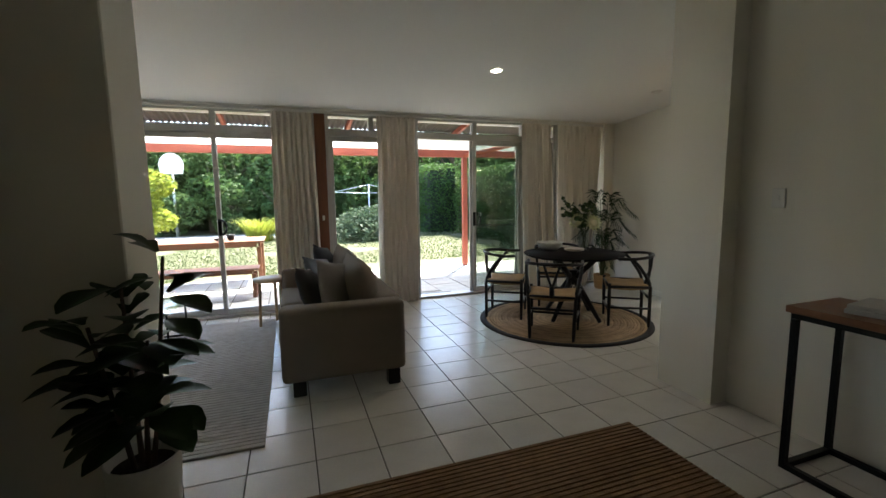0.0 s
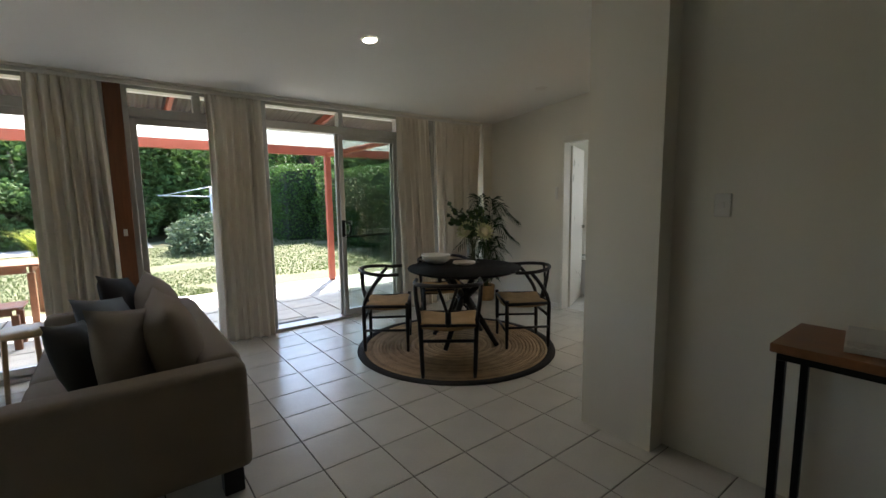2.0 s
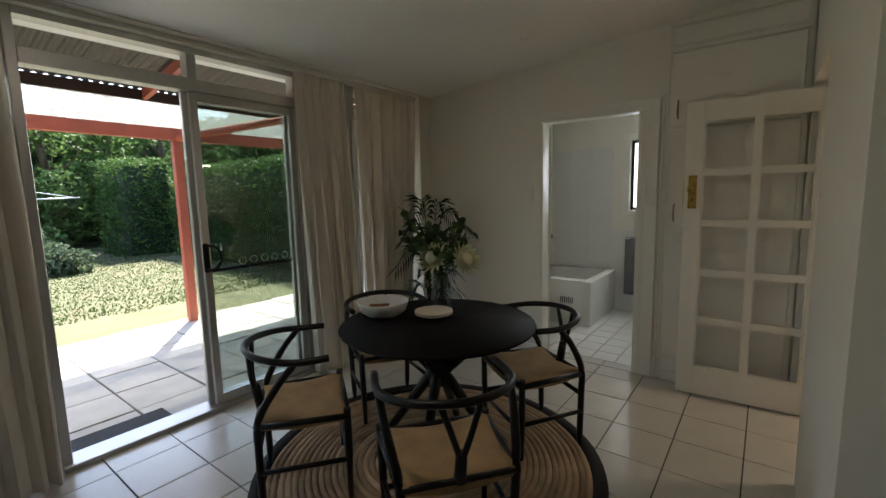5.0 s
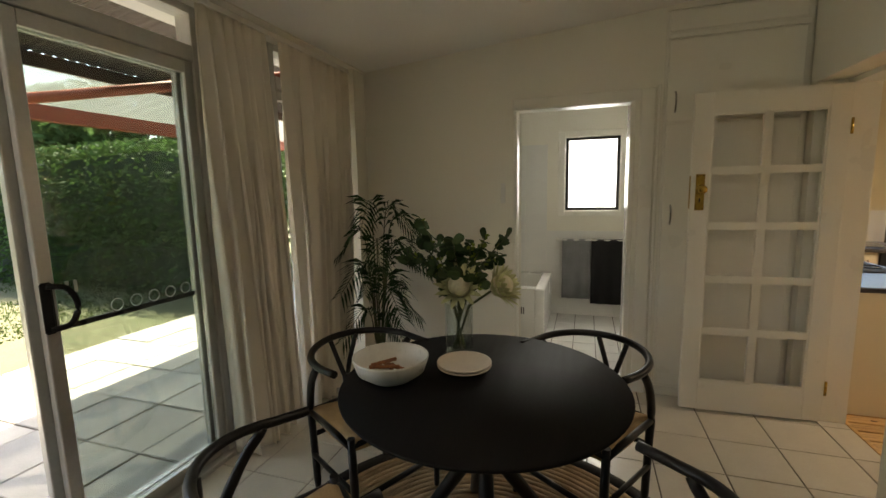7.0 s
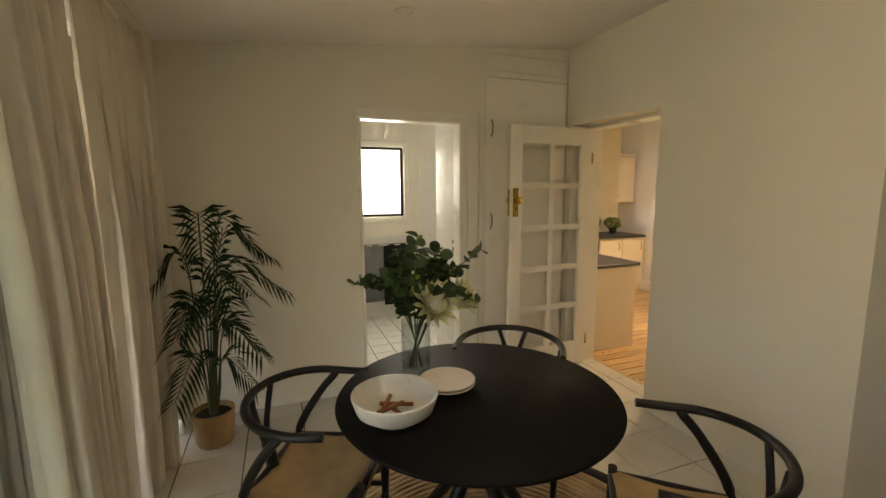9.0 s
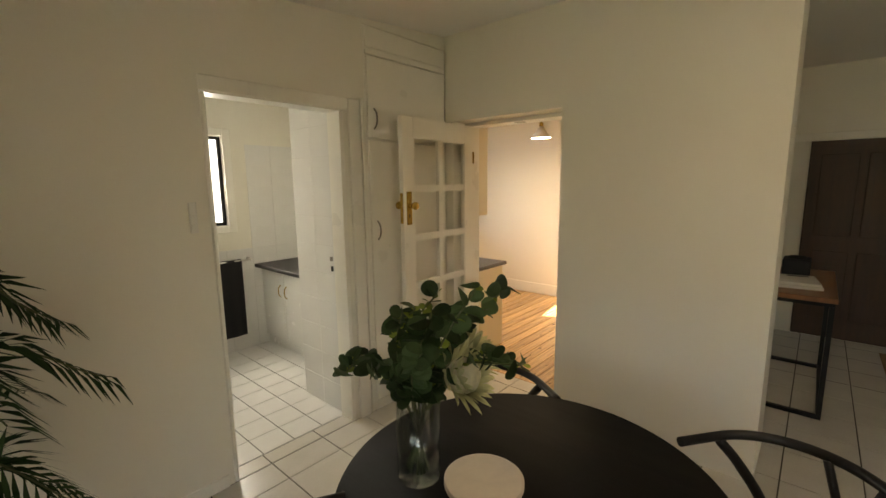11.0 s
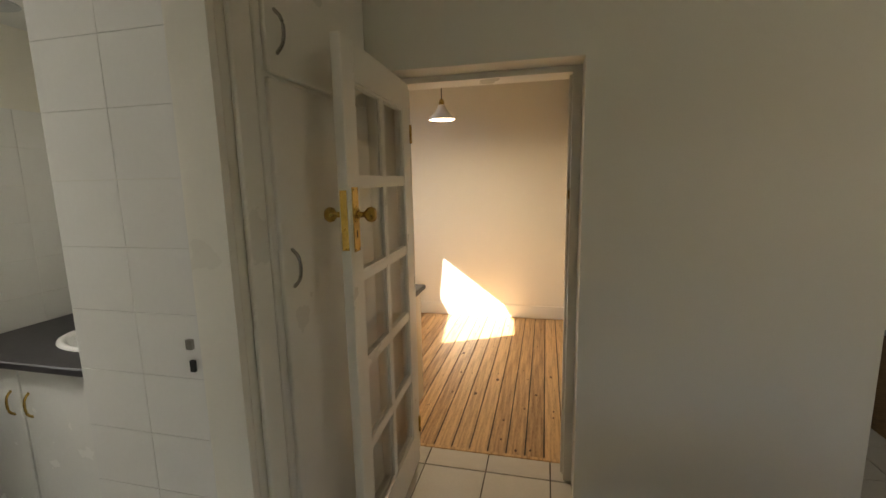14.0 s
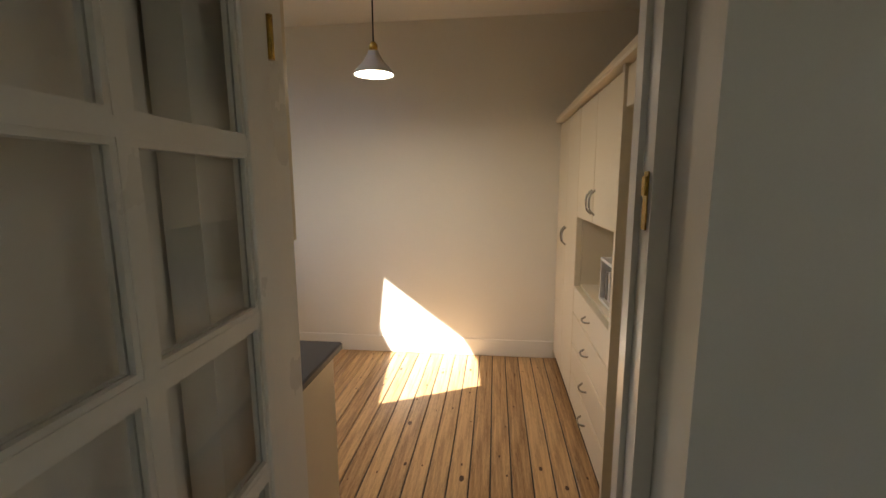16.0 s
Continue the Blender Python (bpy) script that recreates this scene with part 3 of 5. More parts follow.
for sx, s in ((-TH, -1), (0, 1)):
    pl = part("lock_plate", B(sx + min(0, s * .004), sx + max(0, s * .004), W_ - .078, W_ - .026, 1.325, 1.55, bevel=0.0018), BRASS, gd, "long polished brass lock plate")
    kn = lathe(bmesh.new(), [(0, 0), (0.018, 0), (0.011, 0.012), (0.010, 0.03), (0.024, 0.042), (0.028, 0.055), (0.022, 0.068), (0, 0.072)], 20)
    bmesh.ops.rotate(kn, cent=(0, 0, 0), matrix=Matrix.Rotation(radians(90 * s), 3, "Y"), verts=kn.verts)
    bmesh.ops.translate(kn, vec=(sx + s * .004, W_ - .052, 1.455), verts=kn.verts)
    part("knob", kn, BRASS, pl, "round aged brass knob")
    part("keyhole", B(sx + min(0, s * .005), sx + max(0, s * .005), W_ - .056, W_ - .048, 1.375, 1.40), DARK, pl)
    for yy in (W_ - .070, W_ - .034):
        for zz in (1.334, 1.541): part("screw", B(sx + min(0, s * .0055), sx + max(0, s * .0055), yy - .003, yy + .003, zz - .003, zz + .003, bevel=.001), DARK, pl)
    rs = lathe(bmesh.new(), [(.027, 0), (.027, .003), (.021, .007), (.012, .008), (.012, 0)], 20)
    bmesh.ops.rotate(rs, cent=(0, 0, 0), matrix=Matrix.Rotation(radians(90 * s), 3, "Y"), verts=rs.verts)
    bmesh.ops.translate(rs, vec=(sx + s * .004, W_ - .052, 1.455), verts=rs.verts)
    part("rose", rs, BRASS, pl)
part("latch_plate", B(-TH / 2 - .012, -TH / 2 + .012, W_, W_ + .003, 1.335, 1.54), BRASS, gd)
for z in (0.22, 1.80): part("hinge", tube(bmesh.new(), [(-TH - .004, -0.004, z - .045), (-TH - .004, -0.004, z + .045)], 0.007), BRASS, gd)

# ---- built-in cupboard in the east wall ----
cup = thing("linen_cupboard", "tall cream built-in cupboard flush with the wall", "cupboard", 5.17, 0, 0)
part("face_frame", B(0.0, 0.028, 2.66, 3.448, 0.0, 2.615), TRIM, cup)
def bow(bm, x, y, z, h, out):
    return tube(bm, curve_pts([(x, y, z - h / 2), (x - out * .75, y, z - h * .3), (x - out, y, z), (x - out * .75, y, z + h * .3), (x, y, z + h / 2)], 6), 0.006, 8)
for z0, z1, hz in ((0.08, 1.90, 1.30), (1.915, 2.43, 2.04)):
    dr = part("door", B(-0.018, 0.0, 2.69, 3.435, z0, z1, bevel=0.004), TRIM, cup)
    part("handle", bow(bmesh.new(), -0.018, 3.385, hz, 0.13, 0.03), CHROME, dr, "bowed chrome handle")
part("cornice_strip", B(-0.014, 0.0, 2.67, 3.44, 2.44, 2.47, bevel=0.004), TRIM, cup); part("top_panel", B(-0.010, 0.0, 2.69, 3.435, 2.485, 2.60, bevel=0.003), TRIM, cup)
part("plinth", B(-0.012, 0.0, 2.67, 3.44, 0.0, 0.07, bevel=0.003), TRIM, cup)

# ---- round table, rug and chairs ----
TX, TY = 3.45, 4.30
rug = thing("round_rug", "round braided jute rug with a black border", "rug", 3.32, 4.28, 0)
R = 0.945; rings_ = 26
for k in range(rings_):
    ra = 0.002 + k * (R - 0.074) / rings_; rb = ra + (R - 0.074) / rings_
    part("braid", lathe(bmesh.new(), [(ra, 0.001), (ra + .004, 0.010), ((ra + rb) / 2, 0.014), (rb - .004, 0.010), (rb, 0.001)], 72), JUTE, rug)
part("border", lathe(bmesh.new(), [(R - 0.072, 0.001), (R - 0.07, 0.012), (R - 0.035, 0.015), (R - 0.003, 0.011), (R, 0.001)], 72), JUTEB, rug, "black braided border")
tb = thing("round_table", "round matt black dining table on crossed legs", "table", TX, TY, 0.014)
part("tabletop", lathe(bmesh.new(), [(0, 0.705), (0.50, 0.705), (0.545, 0.722), (0.552, 0.732), (0.548, 0.738), (0, 0.738)], 72), TOPW, tb)
for k in range(4):
    a = radians(20 + 90 * k); c, s = math.cos(a), math.sin(a)
    lg = bmesh.new(); tube(lg, [(0.36 * c, 0.36 * s, 0.0), (0.05 * c, 0.05 * s, 0.42), (-0.02 * c, -0.02 * s, 0.52)], [0.022, 0.032, 0.034], 8)
    part("leg", lg, BLACKW, tb)
    l2 = bmesh.new(); tube(l2, [(0.03 * c, 0.03 * s, 0.45), (0.30 * c, 0.30 * s, 0.71)], [0.034, 0.028], 8); part("arm", l2, BLACKW, tb)
part("hub", lathe(bmesh.new(), [(0, 0.38), (0.06, 0.38), (0.07, 0.45), (0.06, 0.54), (0, 0.54)], 20), BLACKW, tb)


def wishbone(x, y, fx, fy, label):
    """Faces along (fx, fy); local +y is forward."""
    rz = math.degrees(math.atan2(-fx, fy))
    t = thing("dining_chair", label, "chair", x, y, 0.016, rz, "chairs round the table")
    seat = bmesh.new(); n = 12; top = []
    for j in range(n + 1):
        for i in range(n + 1):
            u, v = i / n * 2 - 1, j / n * 2 - 1
            hw = 0.235 + 0.02 * v
            edge = max(abs(u), abs(v)); dip = -0.022 * (1 - min(1, abs(u)) ** 2) * (1 - 0.5 * v * v) - 0.012 * (edge > .95)
            top.append(seat.verts.new((u * hw, v * 0.21, 0.445 + dip + 0.006 * math.cos(math.pi * abs(abs(u) - abs(v))))))
    for j in range(n):
        for i in range(n):
            a = j * (n + 1) + i; seat.faces.new((top[a], top[a + 1], top[a + n + 2], top[a + n + 1])).smooth = True
    ext = bmesh.ops.extrude_face_region(seat, geom=seat.faces[:])
    bmesh.ops.translate(seat, vec=(0, 0, -0.035), verts=[g for g in ext["geom"] if isinstance(g, bmesh.types.BMVert)])
    part("seat", seat, RUSH, t, "woven paper cord seat")
    for sx in (-1, 1):
        part("front_leg", tube(bmesh.new(), [(sx * .235, .20, 0), (sx * .24, .20, .25), (sx * .245, .20, .46)], [.013, .019, .017]), BLACKW, t)
        part("rear_leg", tube(bmesh.new(), curve_pts([(sx * .205, -.20, 0), (sx * .215, -.20, .30), (sx * .225, -.19, .46), (sx * .255, -.10, .62), (sx * .265, -.02, .715)], 5), [.013] + [.018] * 14 + [.017] * 5 + [.014]), BLACKW, t)
        part("side_stretcher", tube(bmesh.new(), [(sx * .22, -.20, .20), (sx * .238, .20, .20)], .012, 8), BLACKW, t)
        part("seat_rail", tube(bmesh.new(), [(sx * .222, -.20, .425), (sx * .25, .20, .425)], .015, 8), BLACKW, t)
    for yy, z, hw in ((-.20, .30, .21), (.20, .16, .235), (.205, .425, .245), (-.205, .425, .22)):
        part("stretcher", tube(bmesh.new(), [(-hw, yy, z), (hw, yy, z)], .013, 8), BLACKW, t)
    arc = [(.265 + .0, .13, .725), (.272, .02, .722)] + [(0.272 * math.cos(a), -0.0 - 0.255 * math.sin(a), .722 + .022 * math.sin(a)) for a in [radians(d) for d in range(15, 166, 15)]] + [(-.272, .02, .722), (-.265, .13, .725)]
    part("back_rail", tube(bmesh.new(), curve_pts(arc, 4), 0.0165, 10), BLACKW, t)
    sp_ = bmesh.new()
    tube(sp_, [(0, -.20, .42), (0, -.225, .54)], [.026, .022], 8)
    for sx in (-1, 1): tube(sp_, curve_pts([(sx * .006, -.222, .52), (sx * .03, -.235, .60), (sx * .075, -.235, .735)], 4), 0.0125, 8)
    part("splat", sp_, BLACKW, t, "forked black splat")
    return t


wishbone(2.81, 4.69, 0.81, -0.58, "black wishbone chair with woven seat facing the table")
wishbone(2.88, 3.83, 0.62, 0.78, "black wishbone chair with woven seat, back to the room")
wishbone(3.87, 3.92, -0.83, 0.56, "black wishbone chair with woven seat near the wall")
wishbone(3.65, 4.90, -0.46, -0.89, "black wishbone chair with woven seat by the curtains")

# ---- outdoors ----
struct("ground", B(-60, 60, 6.0, 90, -0.6, -0.13), LAWN, "lawn with dry patches reaching to the hedges", "lawn")
struct("ground_south", B(-60, 60, -60, -0.7, -0.6, -0.16), LAWN, "plain ground behind the house", "ground")
patio = struct("pavement_patio", B(-5.0, 9.0, 6.0, 8.85, -0.3, -0.062), GROUT, "sandy joints between concrete patio pavers", "patio")
struct("path", B(-14, 1.8, 18.6, 20.6, -0.2, -0.115), TERRA, "pale concrete garden path", "path")


def leaves(name, blobs, n, size, material, seed, kind="stuff", label="", category="", core=None, flat=0.0, parent=None):
    """A crown or hedge of small bent leaves over ellipsoids or boxes: (centre, half sizes, power)."""
    g = np.random.default_rng(seed); vs, fs = [], []
    vol = np.array([b[1][0] * b[1][1] + b[1][1] * b[1][2] + b[1][0] * b[1][2] for b in blobs]); cnt = (vol / vol.sum() * n).astype(int)
    for (c, h, pw), k in zip(blobs, cnt):
        d = g.normal(size=(k, 3)); r = (np.abs(d) ** pw).sum(1) ** (1 / pw); d = d / r[:, None]
        d = d * (1 - 0.16 * g.random((k, 1)) ** 2 + 0.05 * np.sin(d[:, :1] * 9 + d[:, 2:3] * 7 + seed)) 
        p = np.array(c) + d * np.array(h)
        a = g.normal(size=(k, 3)); a[:, 2] *= 0.6; a /= np.linalg.norm(a, axis=1)[:, None]
        b = np.cross(a, g.normal(size=(k, 3))); b /= np.linalg.norm(b, axis=1)[:, None] + 1e-9
        s = size * (0.6 + 0.8 * g.random((k, 1)))
        for j in range(k):
            o = len(vs); q, u, v = p[j], a[j] * s[j], b[j] * s[j] * 0.45
            vs += [q - u, q + v, q + u, q - v]; fs.append((o, o + 1, o + 2, o + 3))
    ob = pydata(name, [tuple(x) for x in vs], fs, material)
    if parent: ob.parent = parent
    else: tagged(ob, label, category, "", kind)
    return ob


def hedge(name, label, x0, x1, y0, y1, h, n, size, material, seed):
    t = thing(name, label, "hedge", 0, 0, -0.13)
    # dark solid core stands in for the shade deep between the leaves
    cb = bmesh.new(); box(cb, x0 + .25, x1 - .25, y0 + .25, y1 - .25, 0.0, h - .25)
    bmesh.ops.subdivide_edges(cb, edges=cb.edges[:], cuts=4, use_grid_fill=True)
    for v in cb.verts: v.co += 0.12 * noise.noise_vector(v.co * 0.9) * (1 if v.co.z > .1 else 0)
    part("core", cb, HSHADE, t)
    c = ((x0 + x1) / 2, (y0 + y1) / 2, h / 2)
    leaves("foliage", [(c, ((x1 - x0) / 2, (y1 - y0) / 2, h / 2), 9)], n, size, material, seed, parent=t)
    return t


HSHADE = mat("hedge_inner_shade", (0.02, 0.03, 0.012), 0.95, var=0.3, scale=4)
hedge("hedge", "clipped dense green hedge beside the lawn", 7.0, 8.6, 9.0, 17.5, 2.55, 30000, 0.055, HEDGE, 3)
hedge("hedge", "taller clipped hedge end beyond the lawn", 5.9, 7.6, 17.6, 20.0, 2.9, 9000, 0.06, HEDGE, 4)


def tree(name, label, x, y, h, r, material, seed, n=5000, size=0.09, low=0.25):
    g = random.Random(seed); t = thing(name, label, "tree" if h > 2.5 else "shrub", x, y, -0.13)
    tr = bmesh.new(); tube(tr, curve_pts([(0, 0, 0), (0.1 * g.uniform(-1, 1), 0.1, h * .35), (0.2 * g.uniform(-1, 1), 0, h * .75)], 4), [0.05 * h ** .7] * 4 + [0.035 * h ** .7] * 4 + [0.02], 8)
    for k in range(5):
        a = g.uniform(0, 6.28); z = h * g.uniform(.3, .6)
        tube(tr, [(0, 0, z), (r * .4 * math.cos(a), r * .4 * math.sin(a), z + h * .15), (r * .7 * math.cos(a), r * .7 * math.sin(a), z + h * .3)], [.03 * h ** .6, .02, .008], 6)
    part("trunk", tr, BARK, t)
    bl = []
    for k in range(9):
        a = g.uniform(0, 6.28); q = g.uniform(0.15, .7) * r
        s = r * g.uniform(.35, .6); z = h * g.uniform(low + .12, .88)
        bl.append(((q * math.cos(a), q * math.sin(a), z), (s, s, s * g.uniform(.7, 1.0)), 2.2))
    leaves("crown", bl, n, size, material, seed, parent=t)
    return t


# back boundary: tall dense shrubs and trees
for k in range(15):
    x = -15.5 + k * 1.75; h = rnd.uniform(4.3, 6.2)
    tree("tree", "dense dark green boundary tree behind the garden", x + rnd.uniform(-.4, .4), 23.0 + rnd.uniform(-.6, .9), h, 2.0, HEDGE if k % 3 else SHRUB, 40 + k, 5200, 0.12, 0.05)
for k in range(9):
    tree("shrub", "leafy mid-green garden shrub by the path", -9 + k * 1.75 + rnd.uniform(-.4, .4), 21.3 + rnd.uniform(-.3, .3), rnd.uniform(1.7, 2.6), 1.1, SHRUB, 80 + k, 2600, 0.085, 0.05)
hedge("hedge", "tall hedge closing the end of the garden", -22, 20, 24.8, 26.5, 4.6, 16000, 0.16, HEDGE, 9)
for k in range(5):
    tree("tree", "tall garden tree rising over the clipped hedge", 10.2 + rnd.uniform(-.5, 1), 10.0 + k * 2.6, rnd.uniform(4.4, 5.6), 1.9, SHRUB, 120 + k, 4200, 0.12, 0.2)
tree("shrub", "bright lime-leaved shrub in the sun", -4.3, 17.2, 2.4, 1.0, LIME, 150, 3500, 0.09, 0.1)
tree("shrub", "low spreading blue-green juniper", 3.1, 16.6, 0.8, 1.5, JUNI, 151, 4500, 0.07, 0.0)
tree("shrub", "small blue-green juniper beside the lawn", 4.0, 15.6, 0.6, .6, JUNI, 152, 2000, 0.06, 0.0)


def clump(x, y, h, n, material, label, seed):
    g = random.Random(seed); vs, fs = [], []
    for k in range(n):
        a = g.uniform(0, 6.28); r0 = g.uniform(0, .45); l = h * g.uniform(.6, 1.15); q = g.uniform(.25, .8)
        c, s = math.cos(a), math.sin(a); o = len(vs); wd = 0.022
        for j, f in enumerate((0, .4, .75, 1)):
            rr = r0 + q * l * f * f; z = l * (f - .35 * f * f * f); ww = wd * (1 - f * .9)
            vs += [(c * rr - s * ww, s * rr + c * ww, z), (c * rr + s * ww, s * rr - c * ww, z)]
        for j in range(3): fs.append((o + 2 * j, o + 2 * j + 1, o + 2 * j + 3, o + 2 * j + 2))
    ob = pydata("strappy_clump", vs, fs, material); ob.matrix_basis = pose(x, y, -0.13)
    return tagged(ob, label, "plant")


clump(-0.6, 17.2, 1.15, 420, LIME, "pale green strappy clump beside the path", 5); clump(0.35, 17.6, 0.95, 260, LIME, "smaller strappy green clump", 6)
g = np.random.default_rng(11); vs, fs = [], []
for k in range(60000):
    x = g.uniform(-7, 7.2); y = 8.9 + (g.random() ** 1.7) * 9.6
    if noise.noise(Vector((x * .5, y * .5, 0))) < -0.35 + (0.45 if y < 10.2 and x > 1.2 else 0): continue
    a = g.uniform(0, 6.28); h = g.uniform(.015, .042); c, s = math.cos(a) * .012, math.sin(a) * .012; o = len(vs)
    lx, ly = g.normal(0, .02, 2)
    vs += [(x - c, y - s, -.131), (x + c, y + s, -.131), (x + lx, y + ly, -.13 + h)]; fs.append((o, o + 1, o + 2))
tagged(pydata("grass", vs, fs, GRASS), "short green and straw lawn grass", "grass", "", "stuff")

# pergola
pg = thing("pergola", "red-painted patio pergola with translucent and corrugated roofing", "pergola", 0, 0, 0)
part("front_beam", B(-5.0, 8.6, 8.60, 8.70, 2.20, 2.34, bevel=0.004), REDP, pg)
for x in (-4.2, 3.93, 8.2): part("post", B(x - .05, x + .05, 8.61, 8.70, -0.13, 2.198, bevel=0.005), REDP, pg)
def slopez(y): return 2.80 - (y - 6.05) * 0.155
for x in (-4.0, -2.2, -0.4, 1.4, 3.3, 5.0, 6.8):
    r = prism(bmesh.new(), [(6.12, slopez(6.12) - .10), (7.69, slopez(7.69) - .10), (7.69, slopez(7.69) - .012), (6.12, slopez(6.12) - .012)], x - .022, x + .022)
    part("rafter", r, REDP, pg)
br_ = bmesh.new(); tube(br_, [(3.93, 8.6, 2.22), (5.6, 6.1, 2.62)], 0.045, 6); part("hip_rafter", br_, REDP, pg)
def sheet(y0, y1, amp, pitch, x0=-5.0, x1=8.8, th=0.003):
    vs, fs = [], []; n = int((x1 - x0) / pitch * 6)
    for i in range(n + 1):
        x = x0 + (x1 - x0) * i / n; d = amp * math.sin(2 * math.pi * x / pitch)
        for zz in (0, th):
            vs += [(x, y0, slopez(y0) + d + zz + amp), (x, y1, slopez(y1) + d + zz + amp)]
    for i in range(n):
        a = i * 4; fs += [(a, a + 4, a + 5, a + 1), (a + 2, a + 3, a + 7, a + 6)]
    return vs, fs
o = pydata("iron_roof", *sheet(6.02, 7.75, 0.012, 0.076), IRON); o.parent = pg
o = pydata("translucent_roof", *sheet(7.75, 9.05, 0.004, 0.15, x1=2.4, th=0.0), MESH); o.parent = pg
o = pydata("shade_cloth", *sheet(7.75, 9.05, 0.004, 0.15, x0=2.4, th=0.0), MESH2); o.parent = pg
part("eave_board", B(-5.0, 8.6, 6.06, 6.10, 2.45, 2.80, bevel=0.003), EAVE, pg); part("eave_batten", B(-5, 8.6, 7.70, 7.745, slopez(7.72) - .10, slopez(7.72) - .003), EAVE, pg)
el = thing("patio_light", "small bulkhead light under the patio roof", "light", 2.45, 6.7, slopez(6.7))
part("housing", lathe(bmesh.new(), [(0, -.03), (.07, -.03), (.08, .0), (0, 0)], 20), WHITEP, el); part("glass_dome", lathe(bmesh.new(), [(0, -.10), (.04, -.09), (.06, -.03), (0, -.03)], 20), CERAM, el)
# unseen roof added over the rooms, so the sun only enters by the openings
rf = bmesh.new()
for q in ((-6, 5.75, -3.0, 6.02), (7.0, 9.5, -3.0, 6.02), (5.75, 7.0, -3.0, 1.0), (5.75, 7.0, 2.75, 6.02)): box(rf, *q, 3.05, 3.15)
struct("roof", rf, IRON, "unseen iron roof added over the rooms to block the sun", "roof")

# patio table and bench
ot = thing("outdoor_table", "slatted hardwood outdoor table", "table", -1.05, 8.72, -0.06)
for k in range(7): part("slat", B(-1.05, 1.05, -0.44 + k * .127, -0.44 + k * .127 + .118, .72, .75, bevel=0.004), TEAK, ot)
for x in (-1.0, .93):
    for y in (-.40, .33): part("leg", B(x, x + .07, y, y + .07, 0, .64, bevel=0.005), TEAK, ot)
for y in (-.39, .36): part("apron", B(-.93, .93, y, y + .03, .64, .72), TEAK, ot)
for x in (-.99, .95): part("end_apron", B(x, x + .03, -.33, .33, .64, .72), TEAK, ot)
ob_ = thing("outdoor_bench", "slatted hardwood bench beside the outdoor table", "bench", -0.98, 7.30, -0.06)
for k in range(4): part("slat", B(-.95, .95, -0.19 + k * .098, -0.19 + k * .098 + .088, .42, .445, bevel=0.004), TEAK, ob_)
for x in (-.92, .85):
    for y in (-.18, .12): part("leg", B(x, x + .06, y, y + .06, 0, .36, bevel=0.005), TEAK, ob_)
for y in (-.17, .14): part("apron", B(-.86, .86, y, y + .03, .36, .42), TEAK, ob_)
for x, y, r, h in ((-.72, 8.55, .10, .05), (-.55, 8.6, .075, .10)):
    bw = thing("serving_bowl", "dark stoneware bowl on the outdoor table", "bowl", x, y, .69)
    part("bowl", lathe(bmesh.new(), [(0, 0), (r * .6, 0), (r, h), (r * .93, h), (r * .5, .01), (0, .01)], 24), INK, bw)
dm = thing("door_mat", "dark ribbed doormat on the patio by the door", "mat", 2.40, 6.22, -0.058)
part("mat", B(-.32, .32, -.10, .12, 0, .012, bevel=0.003), INK, dm)
# clothes line
cl = thing("clothes_line", "folding galvanised clothes line in the garden", "clothes line", 3.5, 17.6, -0.13)
part("pole", tube(bmesh.new(), [(0, 0, 0), (0, 0, 2.05)], .03), STEELP, cl)
for s in (-1, 1):
    part("arm", tube(bmesh.new(), [(0, 0, 1.70), (s * 1.5, s * -.2, 1.75)], .018, 6), STEELP, cl)
    part("brace", tube(bmesh.new(), [(0, 0, 2.03), (s * 1.35, s * -.18, 1.76)], .012, 6), STEELP, cl)
    part("arm", tube(bmesh.new(), [(0, 0, 1.70), (s * .2, s * 1.4, 1.75)], .018, 6), STEELP, cl)
# backboard
bb = thing("basketball_hoop", "white rounded backboard on a pole at the path", "basketball hoop", -4.0, 20.9, -0.13)
part("pole", tube(bmesh.new(), [(0, 0, 0), (0, 0, 2.6)], .05), STEELP, bb)
bd_ = bmesh.new(); pts_ = [(.45 * math.cos(a) if math.sin(a) > -.3 else .40 * (1 if math.cos(a) > 0 else -1), .5 * math.sin(a) if math.sin(a) > -.3 else -.35) for a in [i * math.pi / 12 for i in range(24)]]
f_ = bd_.faces.new([bd_.verts.new((px_, -.06, 2.95 + pz_)) for px_, pz_ in pts_]); ex = bmesh.ops.extrude_face_region(bd_, geom=[f_]); bmesh.ops.translate(bd_, vec=(0, .04, 0), verts=[q for q in ex["geom"] if isinstance(q, bmesh.types.BMVert)])
part("backboard", bd_, ENAMEL, bb); part("rim", tube(bmesh.new(), [(.23 * math.cos(a), -.3 + .23 * math.sin(a), 2.75) for a in [i * math.pi / 9 for i in range(18)]], .012, 6, True), STEELP, bb)
nr = thing("garden_shed", "pale pitched shed roof beyond the garden", "shed", -6.6, 20.8, -0.13)
part("wall", B(-1.4, 1.1, -.8, .8, 0, 1.7), CERAM, nr); part("roof", prism(bmesh.new(), [(-1.0, 1.72), (1.0, 1.72), (0, 2.6)], -1.6, 1.3), ENAMEL, nr)

# ---- living room ----
lr = thing("area_rug", "large grey-beige woven wool rug", "rug", 0, 0, 0)
part("rug_base", B(-3.0, .235, 2.75, 5.55, 0.001, .009), RUGG, lr)
for k in range(70):
    y = 2.75 + k * .04
    part("rug_rib", B(-3.0, .238, y + .003, y + .037, .009, .0135, bevel=0.002), RUGG, lr)


